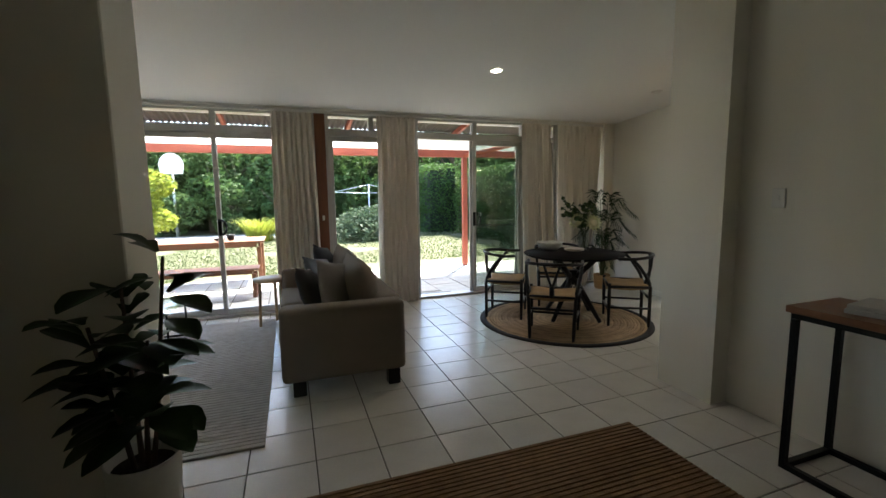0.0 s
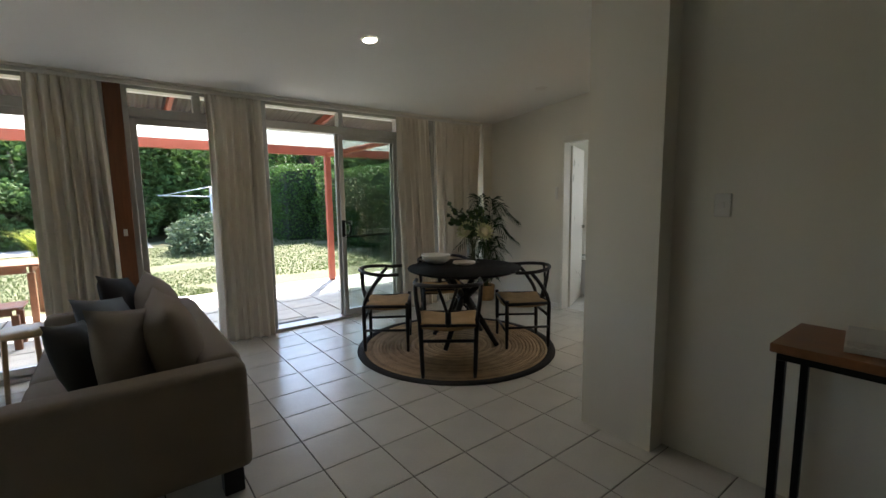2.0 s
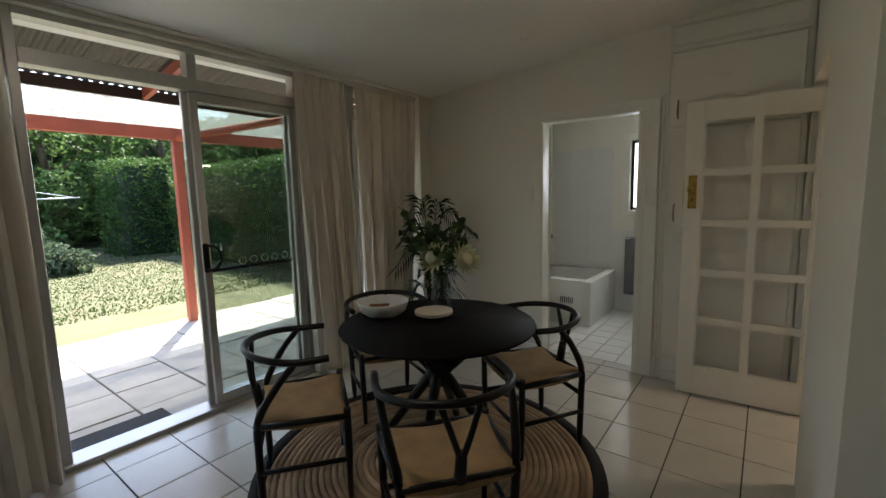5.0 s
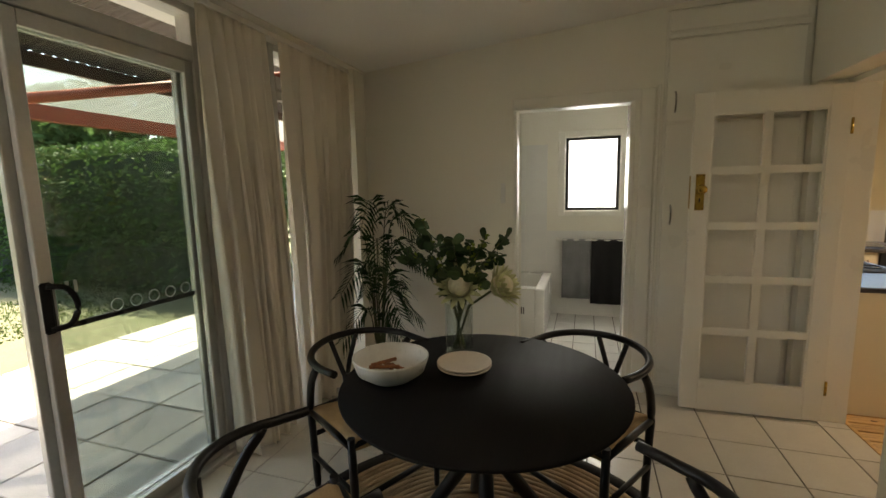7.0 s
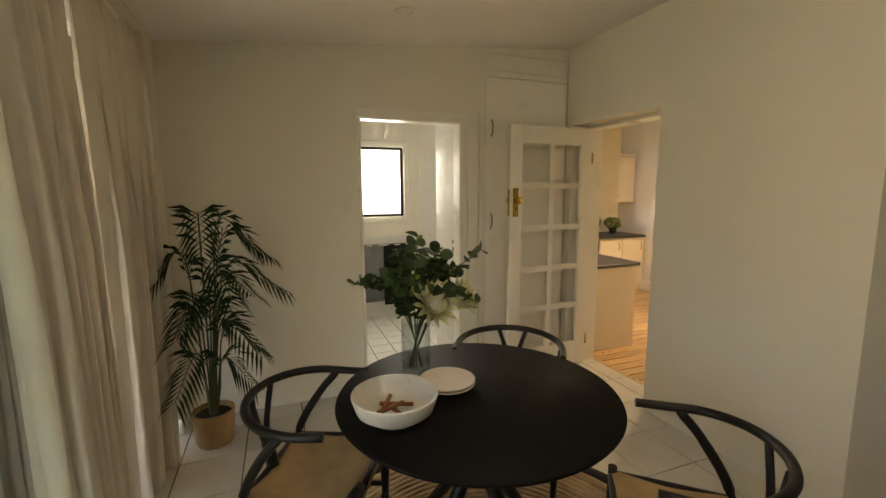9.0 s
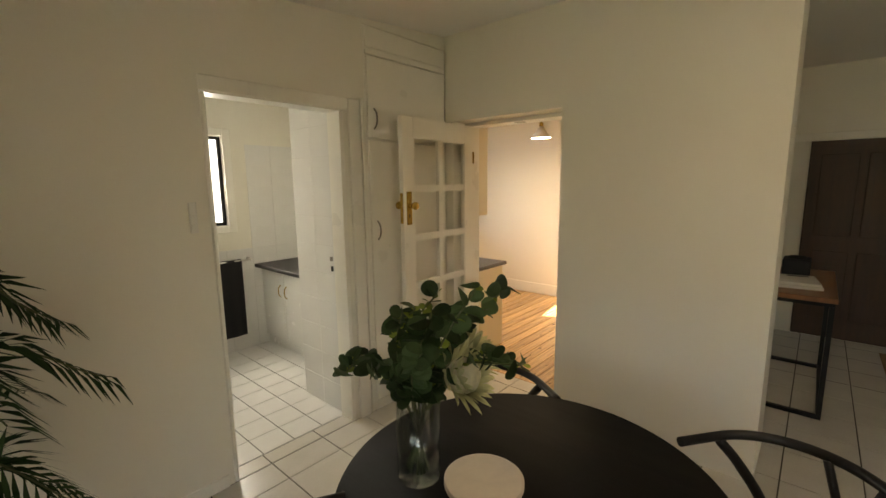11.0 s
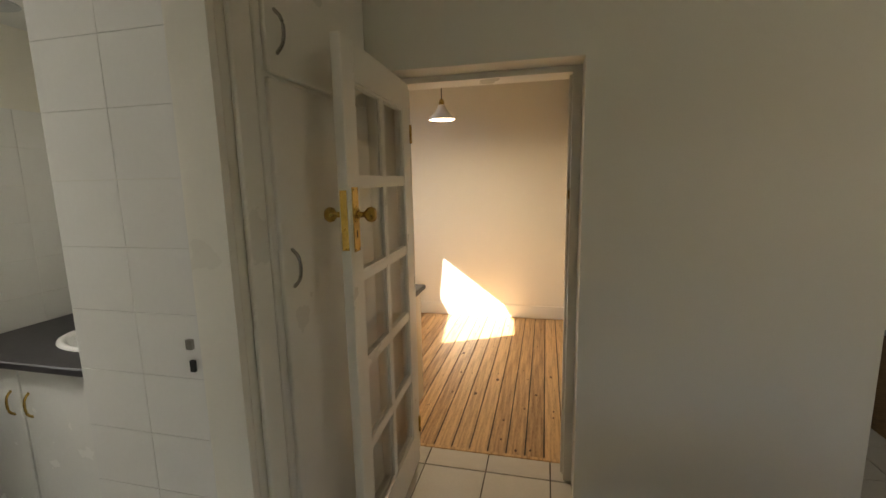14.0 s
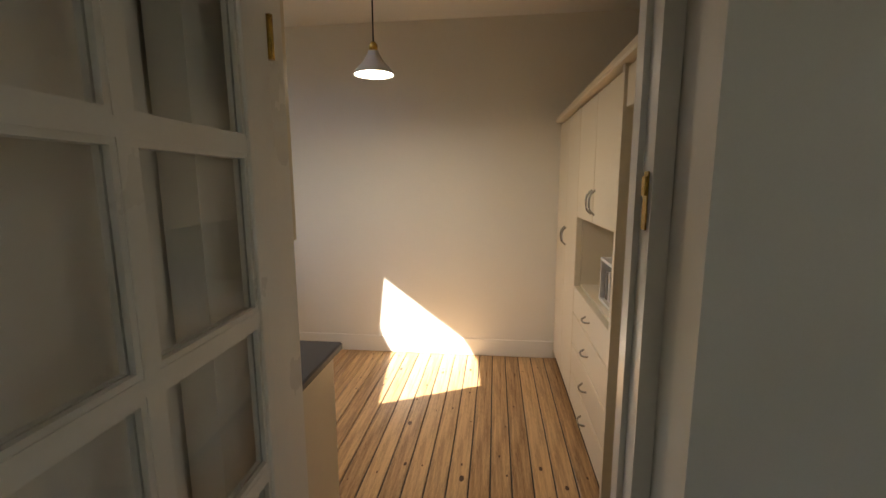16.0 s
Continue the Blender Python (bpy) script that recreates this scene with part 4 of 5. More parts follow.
def cushion(bm, w_, h_, d_, n=10, rag=0.0):
    top, bot = [], []
    for sgn, lst in ((1, top), (-1, bot)):
        for j in range(n + 1):
            for i in range(n + 1):
                u, v = i / n * 2 - 1, j / n * 2 - 1
                e = (1 - abs(u) ** 2.6) * (1 - abs(v) ** 2.6); pin = 1 - .07 * (1 - u * u) * abs(v) ** 3
                lst.append(bm.verts.new((u * w_ / 2 * (1 - .07 * (1 - v * v) * abs(u) ** 3), sgn * d_ / 2 * e ** .6 + rag * noise.noise(Vector((u * 2, v * 2, sgn))) * e, v * h_ / 2 * pin)))
    for lst in (top, bot):
        for j in range(n):
            for i in range(n):
                a = j * (n + 1) + i; bm.faces.new((lst[a], lst[a + 1], lst[a + n + 2], lst[a + n + 1])).smooth = True
    bmesh.ops.remove_doubles(bm, verts=bm.verts[:], dist=1e-5)
    return bm


def soft(x0, x1, y0, y1, z0, z1, b=0.04):
    bm = B(x0, x1, y0, y1, z0, z1, bevel=b, seg=3)
    for f in bm.faces: f.smooth = True
    return bm


sf = thing("sofa", "taupe fabric two-seat sofa with black block feet", "sofa", 0, 0, 0)
part("base", soft(.36, 1.20, 3.40, 5.08, .12, .34, .03), SOFA, sf)
for y0 in (3.28, 5.00): part("arm", soft(.33, 1.215, y0, y0 + .17, .12, .65, .045), SOFA, sf)
part("back_frame", soft(1.03, 1.225, 3.42, 5.03, .14, .66, .05), SOFA, sf)
for y0 in (3.455, 4.228): part("seat_cushion", soft(.32, 1.0, y0, y0 + .765, .33, .475, .05), SOFA, sf)
for y0 in (3.46, 4.235):
    bc = cushion(bmesh.new(), .77, .52, .26); bmesh.ops.rotate(bc, cent=(0, 0, 0), matrix=Matrix.Rotation(radians(90), 3, "Z") @ Matrix.Rotation(radians(-12), 3, "X"), verts=bc.verts)
    bmesh.ops.translate(bc, vec=(.97, y0 + .385, .66), verts=bc.verts); part("back_cushion", bc, SOFA, sf)
for x in (.40, 1.08):
    for y in (3.30, 5.06): part("foot", B(x, x + .09, y, y + .09, 0.0 if x > .5 else .014, .12, bevel=0.004), BLACKW, sf, "black wooden foot")
for lab, x, y, z, m, rz, ry, s in (("charcoal square scatter cushion on the sofa", .78, 4.80, .69, CUSH_D, 72, 18, .48), ("blue-grey velvet scatter cushion on the sofa", .70, 4.35, .66, CUSH_B, 60, 25, .43),
                                   ("black scatter cushion leaning on the sofa", .58, 3.86, .655, INK, 75, 22, .40), ("warm grey scatter cushion leaning on the sofa", .78, 3.75, .675, CUSH_G, 52, 16, .46)):
    c = obj("scatter_cushion", cushion(bmesh.new(), s, s, .16, rag=.02), m); c.matrix_basis = pose(x, y, z, 0, 0, rz) @ pose(0, 0, 0, -ry) @ pose(0, 0, 0, 0, 12, 0)
    tagged(c, lab, "cushion")
stb = thing("side_table", "small round pale oak side table", "table", .22, 5.28, .014)
part("top", lathe(bmesh.new(), [(0, .50), (.19, .50), (.20, .512), (.20, .525), (0, .525)], 32), OAK, stb)
for k in range(3):
    a = radians(80 + 120 * k); part("leg", tube(bmesh.new(), [(.15 * math.cos(a), .15 * math.sin(a), 0), (.13 * math.cos(a), .13 * math.sin(a), .50)], [.014, .018], 8), OAK, stb)
ct = thing("coffee_table", "glass-topped coffee table with a black steel frame", "table", 0, 0, .014)
for y in (4.50, 5.20):
    f = bmesh.new(); tube(f, [(-.62, y, .008), (-1.35, y, .008)], .009, 4); tube(f, [(-.62, y, .0), (-.62, y, .40)], .009, 4); tube(f, [(-1.35, y, 0), (-1.35, y, .40)], .009, 4); tube(f, [(-.62, y, .40), (-1.35, y, .40)], .009, 4)
    part("frame", f, STEEL, ct)
part("rail", tube(bmesh.new(), [(-.62, 4.5, .008), (-.62, 5.2, .008)], .009, 4), STEEL, ct); part("rail", tube(bmesh.new(), [(-1.35, 4.5, .008), (-1.35, 5.2, .008)], .009, 4), STEEL, ct)
part("glass_top", B(-1.40, -.57, 4.45, 5.25, .41, .42, bevel=.002), GLASS, ct)

# ---- hall ----
cn = thing("console_table", "walnut-topped console table on a black steel frame", "console table", 0, 0, 0)
part("top", B(2.735, 3.15, .52, 1.63, .815, .85, bevel=.003), CONST, cn)
for y in (.545, 1.595):
    for x in (2.76, 3.12): part("leg", B(x - .014, x + .014, y - .014, y + .014, .028, .785), STEEL, cn)
    part("end_rail", B(2.746, 3.134, y - .014, y + .014, 0, .028), STEEL, cn); part("end_rail", B(2.746, 3.134, y - .014, y + .014, .787, .813), STEEL, cn)
for x in (2.76, 3.12): part("long_rail", B(x - .014, x + .014, .559, 1.581, .787, .813), STEEL, cn)
for x in (2.76, 3.12): part("long_rail", B(x - .014, x + .014, .559, 1.581, 0, .028), STEEL, cn)
bk = thing("magazine", "thick pale magazines stacked on the console", "magazine", 2.96, 1.28, .852, 8)
part("cover", B(-.13, .13, -.17, .17, 0, .022, bevel=.002), PAPER, bk); part("cover", B(-.12, .125, -.16, .165, .023, .042, bevel=.002), PAPER, bk); part("title_bar", B(-.08, .05, -.12, -.09, .0425, .0432), INK, bk)
sk = thing("speaker_box", "dark grey rounded box on the console", "box", 2.98, .82, .852)
part("body", soft(-.09, .09, -.11, .11, 0, .13, .02), CUSH_D, sk); part("lid", lathe(bmesh.new(), [(0, .13), (.06, .13), (.055, .145), (0, .15)], 24), INK, sk)
mr = thing("hanging_mirror", "round mirror in a black leather strap", "mirror", 3.147, 0.93, 1.56, 90)
rim = bmesh.new(); tube(rim, [(.235 * math.cos(a), 0.0, .235 * math.sin(a)) for a in [i * math.pi / 24 for i in range(48)]], .013, 8, True); part("rim", rim, INK, mr)
gl = lathe(bmesh.new(), [(0, 0), (.233, 0), (.233, .006), (0, .006)], 48); bmesh.ops.rotate(gl, cent=(0, 0, 0), matrix=Matrix.Rotation(radians(90), 3, "X"), verts=gl.verts); part("mirror_glass", gl, MIRROR, mr)
for s in (-1, 1): part("strap", tube(bmesh.new(), [(s * .19, 0.0, .11), (s * .012, 0.0, .39)], .012, 6), INK, mr)
part("peg", tube(bmesh.new(), [(0, -.0, .39), (0, .03, .39)], .018, 10), INK, mr)
hj = thing("hall_rug", "brown ribbed jute hall rug", "rug", 0, 0, 0)
part("rug_base", B(.35, 2.34, -.2, 2.215, .001, .008), HALLJ, hj)
for k in range(80):
    y = -.2 + k * .0302; part("rib", B(.35, 2.343, y + .002, y + .028, .008, .0145, bevel=.004), HALLJ, hj)
hd = tagged(thing("door_2", "dark stained timber panel door in the hall", "door", 0, 0, 0), kind="structure")
part("leaf", B(2.20, 3.0, -.455, -.425, .01, 1.98, bevel=.003), DOORD, hd)
for x in (2.29, 2.63):
    for z0, z1 in ((.2, .9), (1.05, 1.85)): part("panel", B(x, x + .28, -.425, -.418, z0, z1, bevel=.006), DOORD, hd)
fr = bmesh.new(); box(fr, 2.11, 2.195, -.45, -.43, 0, 2.06, bevel=.004); box(fr, 2.195, 3.14, -.45, -.43, 1.985, 2.06, bevel=.004); part("architrave", fr, TRIM, hd)
art = thing("framed_print", "framed print of black leaf shapes in a timber frame", "picture", 1.08, -.448, 1.27)
fr = bmesh.new(); box(fr, -.44, -.415, 0, .03, -.60, .60); box(fr, .415, .44, 0, .03, -.60, .60); box(fr, -.415, .415, 0, .03, -.60, -.575); box(fr, -.415, .415, 0, .03, .575, .60); part("frame", fr, OAK, art)
part("paper", B(-.413, .413, .004, .012, -.573, .573), PAPER, art)
for cx, cz, r0, a0 in ((.18, .27, .30, 30), (-.14, .08, .33, 200), (.14, -.24, .30, 300)):
    for k in range(11):
        a = radians(a0 - 100 + k * 20); l = r0 * (1 - .3 * abs(k - 5) / 5); lf = bmesh.new(); c, s = math.cos(a), math.sin(a)
        lf.faces.new([lf.verts.new((cx + c * q - s * w2, .0135, cz + s * q + c * w2)) for q, w2 in ((.01, 0), (l * .5, .036), (l * .92, .03), (l, 0), (l * .92, -.03), (l * .5, -.036))])
        part("leaf_shape", lf, INK, art)

# ---- kitchen ----
def arc_handle(bm, p, axis, l, out):
    """Bow handle centred at p, along axis, standing out by the vector out."""
    p, axis, out = Vector(p), Vector(axis), Vector(out)
    return tube(bm, curve_pts([p - axis * l / 2, p - axis * l * .3 + out * .8, p + out, p + axis * l * .3 + out * .8, p + axis * l / 2], 5), 0.0055, 8)


pn = thing("pantry_unit", "tall cream pantry cabinet with drawers and an open niche", "cabinet", 0, 0, 0)
XF = 4.02
body = bmesh.new(); box(body, 3.34, 3.98, -.215, .62, .06, 1.97); box(body, 3.34, 3.98, .62, 1.50, .06, .855); box(body, 3.34, 3.98, .62, 1.50, 1.28, 1.97); box(body, 3.34, 3.40, .62, 1.50, .855, 1.28); box(body, 3.40, 3.98, 1.48, 1.50, .855, 1.28)
part("body", body, CAB, pn)
part("cornice", B(3.34, 4.06, -.215, 2.30, 1.97, 2.01, bevel=.008), CAB, pn); part("plinth", B(3.34, 3.95, -.21, 1.50, 0, .06), CAB, pn)
for y0, y1, z0, z1, hy in ((-.21, .20, .07, 1.955, .17), (.205, .615, .07, 1.955, .235), (.625, 1.055, 1.29, 1.955, 1.02), (1.06, 1.49, 1.29, 1.955, 1.095)):
    d = part("door", B(3.982, XF, y0, y1, z0, z1, bevel=.003), CAB, pn)
    part("handle", arc_handle(bmesh.new(), (XF, hy, 1.40 if z0 > 1 else 1.12), (0, 0, 1), .13, (.03, 0, 0)), CHROME, d, "bowed metal handle")
for z0, z1 in ((.675, .845), (.47, .665), (.265, .46), (.07, .255)):
    d = part("drawer", B(3.982, XF, .625, 1.49, z0, z1, bevel=.003), CAB, pn)
    part("handle", arc_handle(bmesh.new(), (XF, 1.06, (z0 + z1) / 2), (0, 1, 0), .11, (.03, 0, -.008)), CHROME, d, "bowed metal handle")
part("end_panel", B(3.34, 4.03, 1.52, 1.55, 0, 1.97), CAB, pn); part("fridge_panel", B(3.34, 4.03, 2.28, 2.31, 0, 1.97), CAB, pn); part("bridge_door", B(3.98, 4.02, 1.56, 2.27, 1.80, 1.955, bevel=.003), CAB, pn)
cr = thing("niche_crate", "white open crate with papers in the pantry niche", "crate", 3.80, 1.15, .858)
f = bmesh.new(); box(f, -.15, .15, -.16, -.145, 0, .24); box(f, -.15, .15, .145, .16, 0, .24); box(f, -.15, .15, -.145, .145, 0, .015); box(f, -.15, .15, -.145, .145, .225, .24); part("crate", f, ENAMEL, cr)
for k in range(4): part("folder", B(-.12, .13, -.12 + k * .06, -.09 + k * .06, .016, .17 + .01 * (k % 2), bevel=.002), PAPER if k % 2 else CUSH_G, cr)
# base run along the north side, with end panel
kb = thing("kitchen_peninsula", "cream base cabinet with a dark laminate worktop", "cabinet", 0, 0, 0)
part("end_panel", B(5.20, 5.22, 1.76, 2.355, 0, .81), CAB, kb); part("carcass", B(5.22, 6.0, 1.78, 2.355, .08, .81), CAB, kb)
part("worktop", B(5.165, 6.35, 1.735, 2.355, .812, .846, bevel=.006), CTOP, kb)
for x in (5.23, 5.62): part("door", B(x, x + .38, 1.76, 1.778, .1, .80, bevel=.003), CAB, kb)
ku = thing("wall_cabinet", "cream wall cabinet above the worktop", "cabinet", 0, 0, 0)
part("body", B(5.20, 6.35, 2.03, 2.355, 1.32, 2.12), CAB, ku); part("cornice", B(5.17, 6.38, 1.99, 2.355, 2.12, 2.16, bevel=.008), CAB, ku)
for x in (5.21, 5.60, 5.98): part("door", B(x, x + .36, 2.01, 2.028, 1.33, 2.11, bevel=.003), CAB, ku)
# far run along the east wall
kf = thing("kitchen_base_run", "cream base cabinets with a dark worktop under the window", "cabinet", 0, 0, 0)
part("worktop", B(6.98, 7.61, -.2, 2.35, .83, .865, bevel=.006), CTOP, kf); part("plinth", B(7.08, 7.60, -.2, 2.35, 0, .10), CAB, kf); part("carcass", B(7.03, 7.60, -.2, 2.35, .10, .83), CAB, kf)
for y in (-.18, .24, 1.30, 1.72):
    d = part("door", B(7.01, 7.028, y, y + .40, .11, .80, bevel=.003), CAB, kf); part("handle", arc_handle(bmesh.new(), (7.01, y + .06, .70), (0, 0, 1), .10, (-.025, 0, 0)), CHROME, d)
dw = thing("dishwasher", "steel dishwasher with a black control panel", "dishwasher", 0, 0, 0)
part("front", B(7.0, 7.026, .67, 1.27, .12, .66, bevel=.003), CHROME, dw); part("control_panel", B(6.995, 7.026, .67, 1.27, .665, .82, bevel=.003), INK, dw); part("handle", tube(bmesh.new(), [(6.975, .75, .68), (6.975, 1.19, .68)], .008), CHROME, dw)
sk_ = thing("kitchen_sink", "stainless steel sink and tap under the window", "sink", 7.3, 1.0, .867)
part("rim", B(-.2, .2, -.35, .35, 0, .006, bevel=.002), CHROME, sk_); part("bowl", B(-.15, .15, -.25, .1, -.003, .0075), STEELP, sk_)
part("tap", tube(bmesh.new(), curve_pts([(.17, 0, 0), (.17, 0, .16), (.10, 0, .20), (0, 0, .17)], 5), .011), CHROME, sk_)
kc_ = thing("wall_cabinet", "cream double wall cabinet over the far worktop", "cabinet", 0, 0, 0)
part("body", B(7.30, 7.61, -.21, .50, 1.35, 2.05), CAB, kc_); part("cornice", B(7.26, 7.61, -.21, .53, 2.05, 2.09, bevel=.006), CAB, kc_)
for y in (-.20, .155): d = part("door", B(7.28, 7.298, y, y + .345, 1.36, 2.04, bevel=.003), CAB, kc_); part("handle", arc_handle(bmesh.new(), (7.28, .12 if y < 0 else .19, 1.46), (0, 0, 1), .1, (-.025, 0, 0)), CHROME, d)
cb_ = thing("chopping_board", "round wooden board leaning on the splashback", "chopping board", 7.52, .36, .867)
d_ = lathe(bmesh.new(), [(0, 0), (.15, 0), (.15, .018), (0, .018)], 32); bmesh.ops.rotate(d_, cent=(0, 0, 0), matrix=Matrix.Rotation(radians(80), 3, "Y"), verts=d_.verts); bmesh.ops.translate(d_, vec=(0, 0, .15), verts=d_.verts); part("board", d_, TEAK, cb_)
kp = thing("herb_pot", "small leafy herb in a dark pot", "plant", 7.35, .12, .867)
part("pot", lathe(bmesh.new(), [(0, 0), (.05, 0), (.06, .09), (.05, .09), (0, .08)], 20), INK, kp); leaves("foliage", [((0, 0, .16), (.12, .12, .09), 2)], 260, .025, EUCL, 31, parent=kp)
hb = thing("hob", "dark glass hob on the worktop", "hob", 6.0, 2.03, .848)
part("glass", B(-.28, .28, -.23, .23, 0, .006, bevel=.002), INK, hb)
for x in (-.13, .13):
    for y in (-.1, .1): part("trivet", tube(bmesh.new(), [(x + .08 * math.cos(a), y + .08 * math.sin(a), .022) for a in [i * math.pi / 6 for i in range(12)]], .006, 6, True), STEEL, hb)
# added window, lets fill daylight into the kitchen
kw = tagged(thing("window_6", "white framed kitchen window added over the sink for fill light", "window"), kind="structure")
f = bmesh.new(); box(f, 7.60, 7.80, .55, .60, 1.15, 2.1); box(f, 7.60, 7.80, 1.70, 1.75, 1.15, 2.1); box(f, 7.60, 7.80, .60, 1.70, 1.15, 1.2); box(f, 7.60, 7.80, .60, 1.70, 2.05, 2.1); part("window_frame", f, TRIM, kw)
q = part("pane", B(7.69, 7.695, .60, 1.70, 1.2, 2.05), GLASS, kw); q.visible_shadow = False
lp = thing("pendant_lamp", "white enamel pendant lamp, lit", "pendant lamp", 5.175, 1.085, 2.07)
part("shade", lathe(bmesh.new(), [(.108, 0), (.109, .006), (.092, .026), (.055, .065), (.032, .105), (.026, .12), (.022, .12), (.028, .103), (.05, .062), (.088, .022), (.104, 0)], 32), SHADE, lp); part("diffuser", lathe(bmesh.new(), [(0, .004), (.098, .004), (.09, .018), (0, .018)], 32), BULB, lp)
part("collar", lathe(bmesh.new(), [(0, .12), (.022, .12), (.022, .15), (.012, .165), (0, .165)], 16), BRASS, lp); part("cord", tube(bmesh.new(), [(0, 0, .16), (0, 0, .76)], .004, 6), INK, lp)

# ---- bathroom ----
bw_ = tagged(thing("window_7", "frosted bathroom window in a white frame", "window"), kind="structure")
f = bmesh.new()
for y0, y1, z0, z1 in ((3.50, 3.575, 1.17, 2.13), (4.165, 4.24, 1.17, 2.13), (3.575, 4.165, 2.065, 2.13), (3.575, 4.165, 1.17, 1.235)): box(f, 7.078, 7.098, y0, y1, z0, z1, bevel=.004)
part("window_frame", f, TRIM, bw_)
f = bmesh.new()
for y0, y1, z0, z1 in ((3.582, 3.612, 1.242, 2.058), (4.128, 4.158, 1.242, 2.058), (3.612, 4.128, 2.03, 2.058), (3.612, 4.128, 1.242, 1.27)): box(f, 7.11, 7.15, y0, y1, z0, z1)
part("sash", f, STEEL, bw_); q = part("pane", B(7.127, 7.131, 3.612, 4.128, 1.27, 2.03), FROST, bw_); q.visible_shadow = False
vt = thing("vanity_unit", "white bathroom vanity with a dark worktop", "vanity", 0, 0, 0)
part("carcass", B(5.82, 7.09, 2.62, 3.27, .09, .80), ENAMEL, vt); part("plinth", B(5.82, 7.09, 2.62, 3.255, 0, .09), ENAMEL, vt); part("worktop", B(5.81, 7.095, 2.61, 3.36, .802, .838, bevel=.006), CTOP, vt)
for x in (5.84, 6.26, 6.68):
    d = part("door", B(x, x + .405, 3.272, 3.29, .10, .79, bevel=.003), ENAMEL, vt); part("handle", arc_handle(bmesh.new(), (x + (.05 if x > 6.5 else .36), 3.29, .60), (0, 0, 1), .12, (0, .025, 0)), BRASS, d)
part("splashback", B(5.82, 7.09, 2.602, 2.618, .84, .94), BTILE, vt)
bs = thing("basin", "oval white drop-in basin in the worktop", "basin", 6.42, 3.0, .84)
bb_ = lathe(bmesh.new(), [(.20, 0), (.215, .012), (.23, .018), (.245, .012), (.25, 0)], 40); bmesh.ops.scale(bb_, vec=(1.15, .85, 1), verts=bb_.verts); part("rim", bb_, ENAMEL, bs)
b2 = lathe(bmesh.new(), [(.205, .004), (.15, .0025), (0, .0015)], 40); bmesh.ops.scale(b2, vec=(1.15, .85, 1), verts=b2.verts); part("bowl", b2, CERAM, bs)
mc = thing("bathroom_mirror", "frameless mirror fixed above the vanity", "mirror", 0, 0, 0)
part("mirror_glass", B(5.9, 7.0, 2.602, 2.610, 1.10, 1.85), MIRROR, mc); part("clip", B(6.96, 6.98, 2.610, 2.614, 1.13, 1.15), CHROME, mc); part("clip", B(6.96, 6.98, 2.610, 2.614, 1.80, 1.82), CHROME, mc)
tr_ = thing("towel_rail", "white towel rail under the bathroom window", "towel rail", 0, 0, 0)
part("bar", tube(bmesh.new(), [(7.02, 3.42, .90), (7.02, 4.24, .90)], .010), WHITEP, tr_)
for y in (3.42, 4.24): part("bracket", tube(bmesh.new(), [(7.02, y, .90), (7.10, y, .90)], .016), WHITEP, tr_)
for y0, y1, z0, m, lab in ((3.52, 3.86, .17, TOWELD, "black towel hanging on the rail"), (3.87, 4.18, .22, TOWELG, "grey towel hanging on the rail")):
    tw = bmesh.new(); nn = 14; prev = None
    for k in range(nn + 1):
        y = y0 + (y1 - y0) * k / nn; wv = .006 * math.sin(k * 1.1)
        cur = [tw.verts.new((7.02 + dx + wv, y, z)) for dx, z in ((-.018, z0), (-.02, .5), (-.018, .89), (0, .916), (.018, .89), (.02, .5), (.02, z0 + .06))]
        if prev:
            for a in range(6): tw.faces.new((prev[a], cur[a], cur[a + 1], prev[a + 1])).smooth = True
        prev = cur
    o = obj("towel", tw, m); o.modifiers.new("thick", "SOLIDIFY").thickness = .006; tagged(o, lab, "towel")
bt = thing("bathtub", "white built-in bath hob with a slotted vent", "bathtub", 0, 0, 0)
f = bmesh.new(); box(f, 6.15, 7.09, 4.30, 4.40, 0, .50, bevel=.01); box(f, 6.15, 7.09, 5.04, 5.14, 0, .50, bevel=.01); box(f, 6.15, 6.27, 4.40, 5.04, 0, .50); box(f, 6.98, 7.09, 4.40, 5.04, 0, .50); box(f, 6.27, 6.98, 4.40, 5.04, 0, .2); part("hob", f, ENAMEL, bt)
for k in range(7): part("vent_slot", B(6.145, 6.149, 4.50 + k * .022, 4.51 + k * .022, .24, .31), DARK, bt)
cv = thing("ceiling_vent", "round grey vent in the bathroom ceiling", "ceiling vent", 6.85, 3.05, 2.43)
part("grille", lathe(bmesh.new(), [(0, -.008), (.10, -.008), (.12, 0), (0, 0)], 28), STEELP, cv)
bdr = tagged(thing("door_3", "white painted bathroom door standing open inside", "door", 5.312, 4.43, 0, 24), kind="structure")
part("leaf", B(0, .74, -.018, .018, .01, 2.04, bevel=.003), TRIM, bdr)
dk = lathe(bmesh.new(), [(0, .04), (.018, .036), (.026, .022), (.022, .006), (.010, .0), (0, 0)], 16)
bmesh.ops.rotate(dk, cent=(0, 0, 0), matrix=Matrix.Rotation(radians(90), 3, "X"), verts=dk.verts); bmesh.ops.translate(dk, vec=(.68, -.018, 1.0), verts=dk.verts)
part("door_knob", dk, CHROME, bdr, "small metal door knob")
lk = thing("door_lock", "small metal latch on the bathroom return wall", "lock", 5.34, 3.63, 1.10)
part("keeper", B(0, .02, 0, .012, 0, .03), CHROME, lk); part("bolt", B(0, .015, 0, .01, -.07, -.035), INK, lk)

